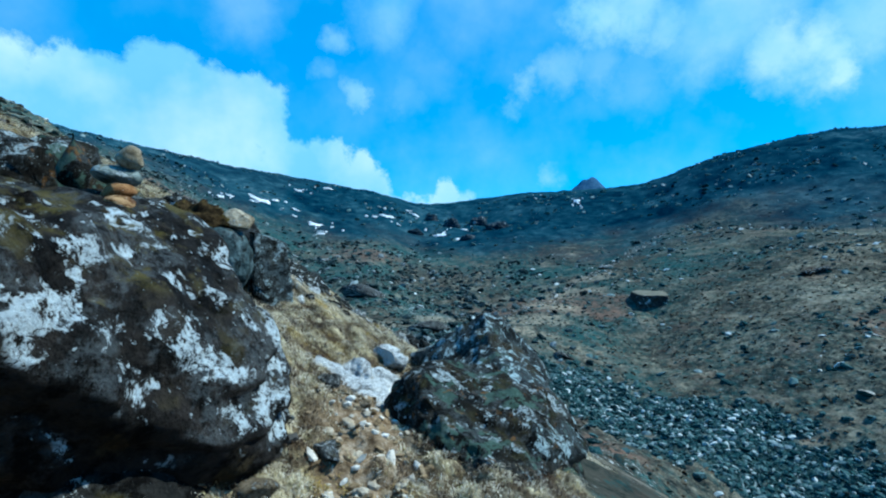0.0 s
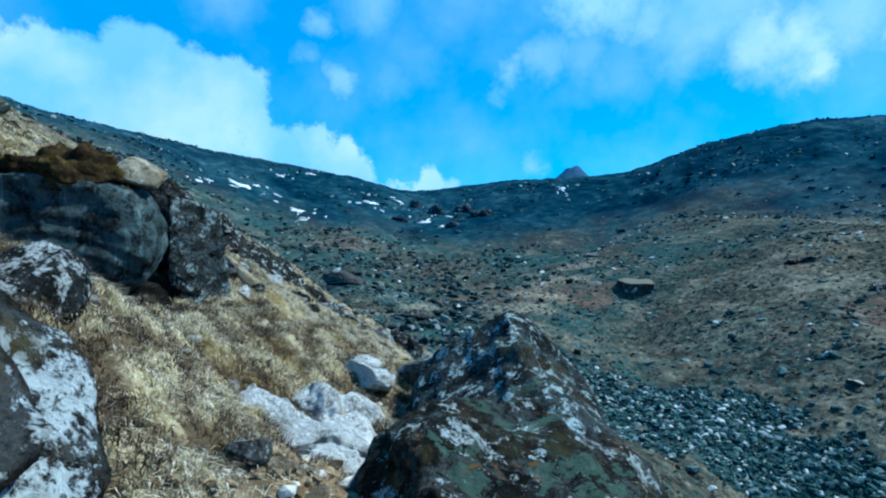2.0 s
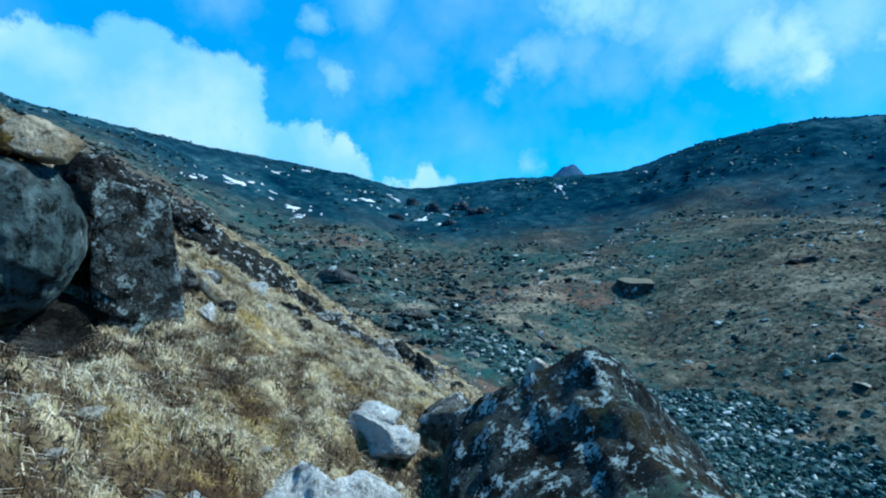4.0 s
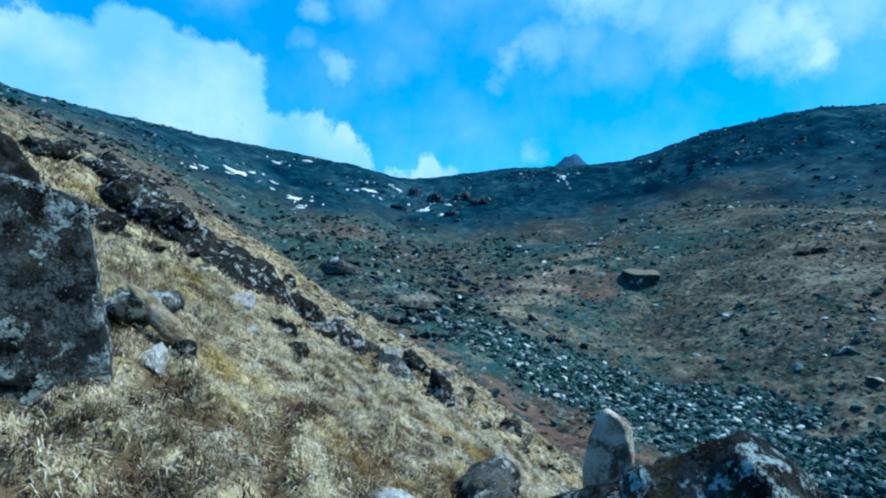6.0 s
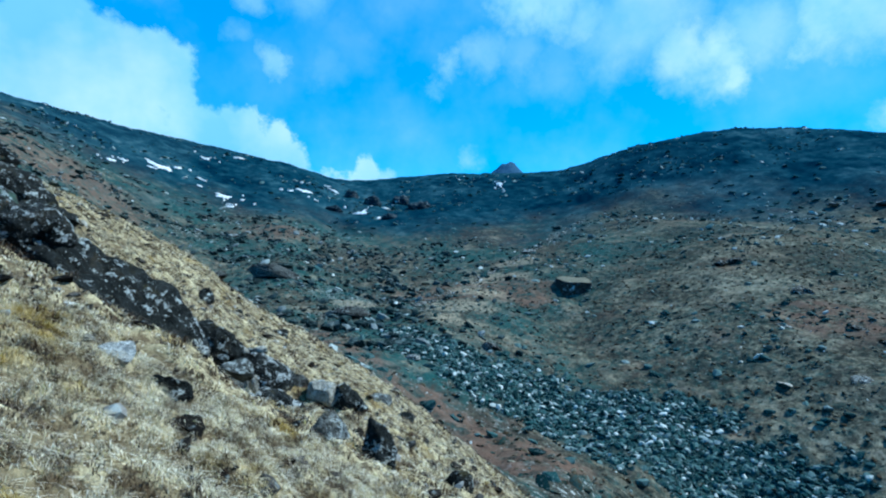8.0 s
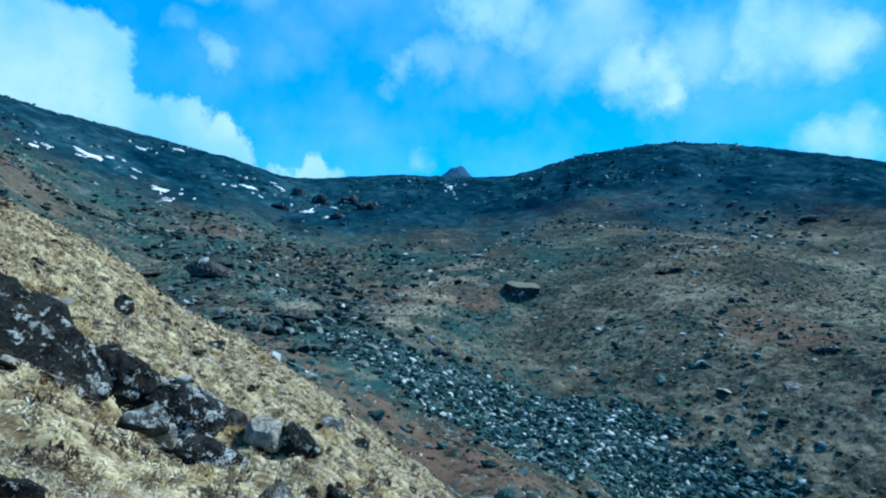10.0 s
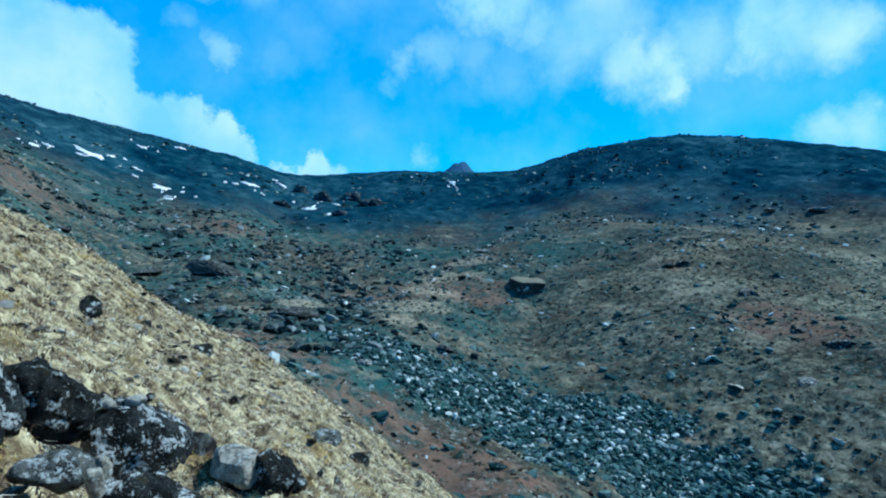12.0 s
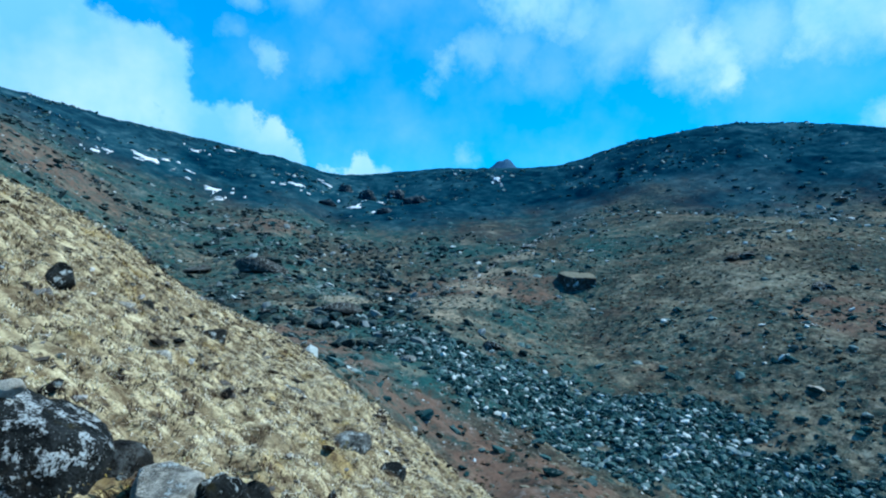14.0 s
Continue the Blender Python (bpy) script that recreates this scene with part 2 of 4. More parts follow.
ROCK_SPOT = rock_material("white_crusted_stone", (0.44, 0.47, 0.48), (0.78, 0.81, 0.82), 0.95, 4.5, (0.88, 0.93, 0.95), moss=0.0, orange=0.15)
ROCK_STREAK = rock_material("dark_streaked_boulder", (0.026, 0.040, 0.046), (0.075, 0.12, 0.13), 0.1, 2.4, moss=0.15, orange=0.1, streak=1.0)
ROCK_RUST = rock_material("rusty_lichened_rock", (0.006, 0.008, 0.007), (0.018, 0.016, 0.012), 0.46, 4.5, (0.66, 0.78, 0.82), moss=0.35, orange=0.7, verdant=0.8, moss_tones=((0.010, 0.012, 0.006), (0.055, 0.048, 0.02)))
ROCK_BUFF = rock_material("buff_stone", (0.30, 0.24, 0.15), (0.52, 0.47, 0.36), 0.2, 4.0, moss=0.0, orange=0.3)
ROCK_BLUNT = rock_material("smooth_buff_stone", (0.16, 0.145, 0.11), (0.68, 0.65, 0.58), 0.3, 4.0, moss=0.0, orange=0.1)
ROCK_DARKTOP = rock_material("black_boulder_with_turf", (0.02, 0.02, 0.02), (0.06, 0.06, 0.06), 0.25, 0.5, moss=1.6, orange=0.1, moss_tones=((0.07, 0.068, 0.05), (0.24, 0.235, 0.18)))

ROCK_PATH = rock_material("ochre_path_stone", (0.13, 0.095, 0.055), (0.38, 0.32, 0.23), 0.25, 5.0, moss=0.0, orange=0.35)
ROCK_SLATE = rock_material("pale_green_stone", (0.16, 0.21, 0.20), (0.36, 0.43, 0.42), 0.3, 5.0, moss=0.0, orange=0.1)
ROCK_OCHRE = rock_material("ochre_stone", (0.26, 0.11, 0.035), (0.56, 0.36, 0.18), 0.2, 5.0, moss=0.0, orange=0.4)
# near-black even when lit: stands in for shade under overhangs and in cracks
ROCK_SHADE = rock_material("shade_black_filler", (0.010, 0.011, 0.011), (0.03, 0.03, 0.028), 0.1, 4.0, moss=0.0, orange=0.0)
ROCK_CRAG = rock_material("dark_crag", (0.006, 0.020, 0.034), (0.012, 0.038, 0.060), 0.2, 0.4, moss=0.0, orange=-1.0, moss_tones=((0.006, 0.018, 0.026), (0.02, 0.045, 0.055)))


def moss_material():
    n = Nodes("mossy_turf")
    col = n.ramp(n.noise(6, 7, 0.7), [(0.38, (0.010, 0.008, 0.006)), (0.48, (0.030, 0.022, 0.012)), (0.57, (0.060, 0.042, 0.020)), (0.66, (0.15, 0.125, 0.035)), (0.8, (0.32, 0.27, 0.15))])
    return n.done(col, 0.95, n.noise(16, 7, 0.72), 1.0, 0.05)


MOSS = moss_material()


def stone_scatter_material(name, stops):
    n = Nodes(name)
    isl = n.geo.outputs["Random Per Island"]
    col = n.ramp(isl, stops)
    spots = n.step(n.noise(7, 5, 0.65), 0.57, 0.66)
    col = n.mix(n.math("MULTIPLY", spots, 0.6), col, (0.30, 0.35, 0.36))
    return n.done(col, 0.85, n.noise(14, 5), 0.6, 0.03)


SCREE = stone_scatter_material("scree_stone", [(0.0, (0.006, 0.019, 0.022)), (0.5, (0.024, 0.066, 0.070)), (0.8, (0.09, 0.15, 0.152)), (0.92, (0.24, 0.295, 0.30)), (1.0, (0.60, 0.64, 0.64))])
BLOCKS = stone_scatter_material("valley_block", [(0.0, (0.004, 0.010, 0.012)), (0.5, (0.022, 0.042, 0.045)), (0.9, (0.06, 0.085, 0.09)), (1.0, (0.22, 0.25, 0.26))])
DARK_STONE = stone_scatter_material("dark_turf_stone", [(0.0, (0.008, 0.008, 0.008)), (0.5, (0.03, 0.027, 0.024)), (0.85, (0.09, 0.085, 0.08)), (1.0, (0.3, 0.3, 0.29))])
PATH_STONE = stone_scatter_material("path_stone", [(0.0, (0.10, 0.07, 0.04)), (0.3, (0.26, 0.19, 0.11)), (0.75, (0.42, 0.37, 0.29)), (1.0, (0.64, 0.62, 0.57))])
TURF_STONE = stone_scatter_material("turf_stone", [(0.0, (0.04, 0.04, 0.04)), (0.4, (0.16, 0.155, 0.14)), (0.75, (0.34, 0.33, 0.30)), (1.0, (0.58, 0.57, 0.53))])


def blade_material(name, stops, stain):
    n = Nodes(name)
    col = n.ramp(n.math("FRACT", n.math("ADD", n.geo.outputs["Random Per Island"], n.noise(0.7, 3))), stops)
    broad = n.noise(0.9, 5, 0.65)
    col = n.mix(n.math("MULTIPLY", n.step(n.noise(4.2, 7, 0.82, 0.3), 0.49, 0.56), 0.85), col, (0.085, 0.058, 0.034))
    col = n.mix(n.math("MULTIPLY", n.step(n.noise(1.7, 6, 0.75, 0.2), 0.54, 0.63), 0.5), col, (0.15, 0.11, 0.07))
    col = n.mix(n.math("MULTIPLY", n.step(broad, 0.54, 0.66), 0.8), col, stain)
    n.thin(col)
    return n.done(col, 0.8)


GRASS = blade_material("dry_grass", [(0.0, (0.22, 0.18, 0.11)), (0.25, (0.58, 0.52, 0.35)), (0.6, (0.84, 0.78, 0.62)), (0.85, (0.95, 0.91, 0.81)), (1.0, (0.42, 0.40, 0.13))], (0.44, 0.32, 0.07))
TWIGS = blade_material("brown_heather", [(0.0, (0.015, 0.011, 0.009)), (0.45, (0.065, 0.05, 0.042)), (0.8, (0.18, 0.15, 0.125)), (1.0, (0.36, 0.33, 0.26))], (0.085, 0.05, 0.032))
WITHERED = blade_material("withered_tussock", [(0.0, (0.008, 0.011, 0.010)), (0.4, (0.038, 0.038, 0.031)), (0.7, (0.115, 0.11, 0.083)), (1.0, (0.30, 0.30, 0.245))], (0.085, 0.066, 0.05))
HEATH = blade_material("dwarf_heath", [(0.0, (0.004, 0.016, 0.017)), (0.35, (0.014, 0.042, 0.042)), (0.7, (0.055, 0.10, 0.095)), (1.0, (0.19, 0.24, 0.22))], (0.06, 0.05, 0.043))


def ground_material():
    """Turf, heath and stony soil, laid out by the shares of each that the ground sheet carries."""
    n = Nodes("mountain_ground")
    turf, scree = n.attr("turf"), n.attr("scree")
    fine, mid = n.noise(22, 6, 0.7), n.noise(2.6, 6, 0.65, 0.4)
    grass = n.ramp(n.math("MULTIPLY_ADD", fine, 0.6, n.math("MULTIPLY", mid, 0.5)),
                   [(0.32, (0.04, 0.034, 0.022)), (0.43, (0.18, 0.15, 0.09)), (0.54, (0.44, 0.385, 0.24)), (0.70, (0.68, 0.61, 0.42))])
    grass = n.mix(n.math("MULTIPLY", n.step(n.noise(0.9, 5, 0.65), 0.54, 0.68), 0.7), grass, (0.27, 0.19, 0.06))
    grass = n.mix(n.math("MULTIPLY", n.step(n.noise(4.2, 7, 0.82, 0.3), 0.49, 0.56), 0.85), grass, n.mix(fine, (0.02, 0.014, 0.01), (0.14, 0.10, 0.065)))
    slow = n.math("MULTIPLY", n.math("SUBTRACT", n.noise(0.045, 4, 0.55), 0.5), 0.5)
    slow2 = n.math("MULTIPLY", n.math("SUBTRACT", n.noise(0.03, 4, 0.55, 0.5), 0.5), 0.6)
    heath = n.mix(n.noise(0.7, 8, 0.78), (0.012, 0.016, 0.016), (0.088, 0.088, 0.072))
    heath = n.mix(n.math("MULTIPLY", n.step(n.math("ADD", n.noise(0.32, 9, 0.78, 0.3), slow), 0.52, 0.60), 0.85), heath, n.mix(mid, (0.11, 0.105, 0.078), (0.28, 0.265, 0.21)))
    heath = n.mix(n.math("MULTIPLY", n.step(n.math("ADD", n.noise(0.55, 9, 0.8, 0.2), slow2), 0.44, 0.53), 0.9), heath, n.mix(mid, (0.004, 0.034, 0.040), (0.035, 0.11, 0.108)))
    heath = n.mix(n.math("MULTIPLY", n.step(n.noise(1.3, 7, 0.78), 0.56, 0.63), 0.9), heath, (0.012, 0.018, 0.017))
    heath = n.mix(n.step(n.math("SUBTRACT", n.noise(2.1, 6, 0.72), slow), 0.64, 0.69), heath, (0.36, 0.39, 0.39))
    heath = n.mix(n.math("MULTIPLY", n.attr("dry"), n.step(n.noise(0.9, 7, 0.75), 0.36, 0.52)), heath, n.ramp(n.math("ADD", n.noise(0.75, 9, 0.82, 0.3), slow), [(0.37, (0.006, 0.010, 0.011)), (0.46, (0.036, 0.038, 0.033)), (0.55, (0.125, 0.120, 0.090)), (0.68, (0.33, 0.32, 0.25))]))
    lie = n.nt.nodes.new("ShaderNodeVectorMath")          # bands along the slope
    lie.operation = "MULTIPLY"
    n.put(lie.inputs[0], n.geo.outputs["Position"])
    lie.inputs[1].default_value = (0.3, 0.8, 1.2)
    band = n.noise(1.1, 9, 0.8, 0.2, lie.outputs[0])
    heath = n.mix(n.math("MULTIPLY", n.step(band, 0.48, 0.40), 0.75), heath, (0.012, 0.020, 0.020))
    heath = n.mix(n.math("MULTIPLY", n.step(band, 0.55, 0.64), 0.55), heath, n.mix(mid, (0.14, 0.125, 0.11), (0.33, 0.31, 0.28)))
    rusty = n.math("MULTIPLY", n.attr("rusty"), n.step(n.noise(0.4, 8, 0.75), 0.4, 0.55))
    heath = n.mix(n.math("MULTIPLY", rusty, 0.68), heath, n.mix(n.noise(1.2, 6, 0.75), (0.06, 0.035, 0.026), (0.24, 0.155, 0.12)))
    heath = n.mix(n.math("MULTIPLY", n.attr("straw"), n.step(n.noise(1.1, 8, 0.78), 0.40, 0.56)), heath, n.mix(n.noise(2.2, 6, 0.75), (0.09, 0.08, 0.055), (0.40, 0.36, 0.28)))
    # cloud shade and distance haze on the upper slopes, painted as dark blue
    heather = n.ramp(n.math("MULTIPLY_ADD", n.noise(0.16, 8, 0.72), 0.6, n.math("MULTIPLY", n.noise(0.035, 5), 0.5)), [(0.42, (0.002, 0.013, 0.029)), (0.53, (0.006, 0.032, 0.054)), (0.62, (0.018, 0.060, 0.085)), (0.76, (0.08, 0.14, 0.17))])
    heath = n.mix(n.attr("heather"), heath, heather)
    soil = n.ramp(n.noise(3.5, 7, 0.75), [(0.35, (0.005, 0.014, 0.015)), (0.52, (0.022, 0.048, 0.05)), (0.70, (0.11, 0.16, 0.165))])
    col = n.mix(turf, heath, grass)
    col = n.mix(scree, col, soil)
    # peaty patches, plus painted shade in the creases between tussocks
    col = n.mix(n.math("MULTIPLY", n.attr("peat_shade"), 0.95), col, n.mix(n.noise(14, 7, 0.8), (0.012, 0.009, 0.006), (0.20, 0.15, 0.09)))
    trod = n.ramp(n.noise(9, 7, 0.72), [(0.35, (0.07, 0.045, 0.025)), (0.5, (0.22, 0.16, 0.10)), (0.65, (0.40, 0.34, 0.26))])
    col = n.mix(n.attr("path"), col, trod)
    h = n.math("ADD", n.math("MULTIPLY", fine, 0.3), mid)
    return n.done(col, 0.95, h, 0.8, 0.12)


GROUND = ground_material()


def snow_material():
    n = Nodes("old_snow")
    return n.done(n.mix(n.noise(0.8, 5), (0.62, 0.68, 0.74), (0.82, 0.85, 0.88)), 0.6, n.noise(1.5, 5), 0.4, 0.1)


SNOW = snow_material()


def hazed_rock_material():
    n = Nodes("hazed_distant_rock")
    # the blue is the haze of distance, put into the rock colour
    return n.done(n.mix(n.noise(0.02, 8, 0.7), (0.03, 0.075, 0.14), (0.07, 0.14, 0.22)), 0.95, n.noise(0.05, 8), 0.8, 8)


HAZED_ROCK = hazed_rock_material()


# ---------------------------------------------------------------- shape of the land
def smooth(lo, hi, v):
    k = np.clip((v - lo) / (hi - lo), 0, 1)
    return k * k * (3 - 2 * k)


def wave_noise(x, y, seed=0):
    """Gradient noise on the plane, about -0.7 to 0.7."""
    xi, yi = np.floor(x).astype(np.int64), np.floor(y).astype(np.int64)
    xf, yf = x - xi, y - yi

    def grad(ix, iy, dx, dy):
        h = (ix * 374761393 + iy * 668265263 + seed * 974711) & 0x7FFFFFFF
        h = ((h ^ (h >> 13)) * 1274126177) & 0x7FFFFFFF
        a = ((h ^ (h >> 16)) & 0xFFFF) * (2 * np.pi / 65536)
        return np.cos(a) * dx + np.sin(a) * dy

    u, v = xf * xf * xf * (xf * (xf * 6 - 15) + 10), yf * yf * yf * (yf * (yf * 6 - 15) + 10)
    a = grad(xi, yi, xf, yf) * (1 - u) + grad(xi + 1, yi, xf - 1, yf) * u
    b = grad(xi, yi + 1, xf, yf - 1) * (1 - u) + grad(xi + 1, yi + 1, xf - 1, yf - 1) * u
    return a * (1 - v) + b * v


def fractal(x, y, scale, octaves=4, gain=0.5, seed=0):
    total, amp = 0, 1.0
    for k in range(octaves):
        total = total + amp * wave_noise(x / scale, y / scale, seed + k)
        scale, amp = scale / 2.03, amp * gain
    return total


def mounds(x, y, size, seed):
    """Round tussocks packed together: how far each place is from the nearest middle (1: in a gap), and that tussock's own number."""
    x, y = x / size, y / size
    xi, yi = np.floor(x).astype(np.int64), np.floor(y).astype(np.int64)
    best, own = np.full(np.shape(x), 9.0), np.zeros(np.shape(x))
    for i in (-1, 0, 1):
        for j in (-1, 0, 1):
            h = ((xi + i) * 374761393 + (yi + j) * 668265263 + seed * 974711) & 0x7FFFFFFF
            h = ((h ^ (h >> 13)) * 1274126177) & 0x7FFFFFFF
            a, b, c = (h & 1023) / 1023, ((h >> 10) & 1023) / 1023, ((h >> 20) & 1023) / 1023
            d = np.hypot(x - (xi + i + a), (y - (yi + j + b)) * 1.15) / (0.75 + 0.5 * c)
            near = d < best
            best, own = np.where(near, d, best), np.where(near, c, own)
    return np.minimum(best / 0.55, 1.3), own


# heights of the valley on rays (columns, degrees from ahead) and rings (rows, each 1.6 times as far as the last)
RAYS = np.array([-180, -90, -45, -32, -18, -8, -2.5, 8, 21, 30, 40, 60, 180])
VALLEY = np.array([
    (-1.9, 8.7, 4.4, 0.9, -2.7, -5.7, -6.9, -10.0, -12.2, -15.3, -22.6, -18.9),
    (-3.2, 15.7, 8.1, 2.3, -4.2, -7.5, -10.2, -17.3, -16.7, -20.8, -27.2, -27.5),
    (-13.5, 22.5, 14.0, 1.8, -9.1, -12.4, -14.3, -16.6, -21.8, -22.8, -27.3, -26.1),
    (-7.6, 38.3, 21.5, 3.6, -14.0, -15.5, -16.5, -16.2, -19.8, -18.9, -17.0, -13.8),
    (-18.8, 48.2, 33.0, 14.3, -10.0, -10.6, -15.0, -15.6, -10.7, -8.8, -4.8, -12.1),
    (2.9, 69.7, 52.0, 36.0, 9.3, 5.7, -1.8, -1.0, 1.8, 8.9, 7.5, 8.3),
    (1.0, 89.8, 84.0, 67.9, 52.2, 39.9, 29.8, 35.3, 37.4, 55.2, 59.3, 35.2),
    (70.8, 88.7, 98.6, 83.7, 62.4, 47.3, 37.2, 40.8, 46.3, 65.9, 69.0, 58.2),
])
CENTRE = (0.0, 8.0)
# the near spur: height as a cubic in x / 10 and y / 20
SPUR = {(0, 0): -1.2, (0, 1): -1.19, (0, 2): -3.3, (0, 3): 0.77, (1, 0): -5.21, (1, 1): -1.82, (1, 2): 0.48, (2, 0): -0.22, (2, 1): 0.2, (3, 0): 0.14}
# hollows and humps on it: x, y, reach across and along, height
HOLLOWS = [(-1.0, 3.0, 1.2, 2.0, -0.99), (-1.0, 7.0, 1.1, 1.5, -0.68), (-3.6, 7.8, 0.9, 1.1, -0.95), (-3.1, 17.5, 0.9, 0.75, -0.55), (-2.7, 16.4, 0.9, 1.2, -0.62), (47.0, 117.5, 8.0, 5.5, -3.0), (-2.5, 2.1, 1.0, 1.3, -1.1),
           (-10.0, 33.5, 4.5, 6.0, 1.15), (-14.5, 25.0, 4.0, 4.0, 0.35), (1.0, 31.0, 4.0, 6.0, 0.9), (-5.0, 41.0, 4.0, 4.5, 0.45),
           (37.0, 97.0, 8.0, 10.0, -1.8), (55.0, 84.0, 9.0, 11.0, 1.5), (22.0, 122.0, 7.0, 12.0, 1.3), (27.0, 104.0, 5.0, 6.0, 0.8)]


def spline(t):
    return (-.5 * t + t * t - .5 * t ** 3, 1 - 2.5 * t * t + 1.5 * t ** 3, .5 * t + 2 * t * t - 1.5 * t ** 3, -.5 * t * t + .5 * t ** 3)


def land(x, y):
    """The large shape of the ground, without its roughness."""
    x, y = np.asarray(x, float), np.asarray(y, float)
    dx, dy = x - CENTRE[0], y - CENTRE[1]
    r, az = np.hypot(dx, dy), np.degrees(np.arctan2(dx, dy))
    i = np.clip(np.searchsorted(RAYS, az, side="right") - 1, 0, 11)
    t = (az - RAYS[i]) / (RAYS[i + 1] - RAYS[i])
    k = np.clip(np.log(np.maximum(r, 22) / 22) / np.log(1.6), 0, 6.9999)
    j = k.astype(int)
    s = k - j
    far = 0
    for n, wa in enumerate(spline(t)):
        for m, wr in enumerate(spline(s)):
            far = far + wa * wr * VALLEY[np.clip(j - 1 + m, 0, 7), (i - 1 + n) % 12]
    far = far - smooth(590, 2600, r) * 140
    px, py = np.clip(x, -32, 32) / 10, np.clip(y, -24, 42) / 20
    near = sum(v * px ** a * py ** b for (a, b), v in SPUR.items())
    w = smooth(17, 28, r)
    hollow = sum(h * np.exp(-((x - a) / c) ** 2 - ((y - b) / d) ** 2) for a, b, c, d, h in HOLLOWS)
    return near * (1 - w) + far * w + hollow


def rough(x, y):
    r = np.hypot(x - CENTRE[0], y - CENTRE[1])
    d, own = mounds(x + 0.1 * fractal(x, y, 0.5, 2, 0.5, 111), y, TUSSOCK, 7)
    tussocks = (0.04 + 0.08 * own) * np.maximum(1 - d * d, -0.1) - 0.08 + 0.10 * np.abs(fractal(x, y, 1.1, 2, 0.45, 5))
    small = tussocks * turf_share(x, y) + 0.04 * fractal(x, y, 0.3, 2, 0.5, 6) + 0.12 * fractal(x, y, 1.5, 3, 0.5, 9)
    small = small * (1 - smooth(40, 120, r))
    big, which = mounds(x, y, 0.85, 8)
    small = small + (0.03 + 0.22 * which) * (np.maximum(1 - big * big, -0.15) - 0.42) * turf_share(x, y) * smooth(9, 19, y) * (1 - smooth(50, 90, r))
    hummocks = 0.55 * fractal(x, y, 7, 4, 0.5, 21) * smooth(20, 60, r)
    lumps = np.abs(fractal(x * 0.6, y, 2.6, 3, 0.55, 23)) * 0.75 * smooth(22, 40, r) * (1 - smooth(130, 190, r)) * (1 - turf_share(x, y))
    folds = 3.2 * fractal(x, y, 60, 5, 0.5, 33) * smooth(90, 230, r)
    gullies = 3.0 * np.abs(fractal(x * 1.6, y * 0.6, 40, 4, 0.5, 41)) * smooth(200, 300, r) * (1 - smooth(340, 366, r))
    crest = 1.3 * fractal(x, y, 14, 4, 0.6, 55) * smooth(250, 350, r)
    return small + hummocks + lumps + folds * (1 - 0.65 * smooth(330, 369, r)) - gullies + crest


def height(x, y):
    return land(x, y) + rough(np.asarray(x, float), np.asarray(y, float))


def height_at(x, y):
    return float(height(np.array([x]), np.array([y]))[0])


TURF_EDGE_Y = (-60, -10, 8, 15, 25, 31, 39, 48, 60, 80, 120, 160)
TURF_EDGE_X = (-4, 0.2, 0.7, 2.4, 4.6, 4.6, 1.8, -4.5, -13, -28, -58, -90)


def turf_share(x, y):
    edge = np.interp(y, TURF_EDGE_Y, TURF_EDGE_X)
    s = edge - x + 1.6 * fractal(x, y, 3.5, 4, 0.6, 71) + 0.35
    upper = smooth(7.5, 12, -x - 0.12 * y + 2.2 * fractal(x, y, 5, 4, 0.6, 73)) * smooth(12, 20, y)
    return smooth(-0.6, 0.6, s) * (1 - smooth(52, 85, np.hypot(x, y - 8)) * 0.92) * (1 - 0.9 * upper)


SCREE_LINE = [(4, 84, 4), (8, 75, 8), (14, 70, 10), (21, 66, 12), (28, 62, 12), (36, 57, 11), (42, 53, 7)]


def scree_share(x, y):
    best = np.full(np.shape(x), -9.0)
    for (x0, y0, w0), (x1, y1, w1) in zip(SCREE_LINE, SCREE_LINE[1:]):
        t = np.clip(((x - x0) * (x1 - x0) + (y - y0) * (y1 - y0)) / ((x1 - x0) ** 2 + (y1 - y0) ** 2), 0, 1)
        d = np.hypot(x - x0 - t * (x1 - x0), y - y0 - t * (y1 - y0))
        best = np.maximum(best, 1 - d / (w0 + t * (w1 - w0)))
    best = best + 0.75 * fractal(x, y, 7, 4, 0.65, 81)
    return smooth(0.05, 0.35, best)


def peat_shade_share(x, y):
    """Bare dark peaty patches, and shade painted into the gaps between the tussocks."""
    d, own = mounds(x + 0.1 * fractal(x, y, 0.5, 2, 0.5, 111), y, TUSSOCK, 7)
    upper = smooth(8.5, 11, y - 0.5 * x - 1)       # the turf closes further up
    gaps = smooth(0.54, 0.82, d + 0.28 * fractal(x, y, 2.5, 3, 0.5, 103) - 0.16 * upper)
    bare = smooth(0.27, 0.38, fractal(x, y, 1.6, 4, 0.6, 101) - 0.14 * upper)
    return np.maximum(gaps, bare) * turf_share(x, y) * (1 - 0.25 * upper)


TUSSOCK = 0.31      # metres from one tussock to the next


def path_share(x, y):
    """The trodden gap between the big boulder and the pointed rock."""
    return np.exp(-((x + 0.8 + 0.12 * np.sin(y * 1.3)) / 0.42) ** 4) * smooth(0.3, 1.2, y) * (1 - smooth(5.6, 7.2, y))


RUSTY_SPOTS = [(-2, 62, 6), (4, 54, 5), (9, 48, 6), (8, 41, 5), (-8, 76, 6), (-34, 196, 14), (-96, 165, 30), (72, 78, 9), (10, 46, 7), (-4, 66, 6), (28, 128, 16), (10, 128, 10)]


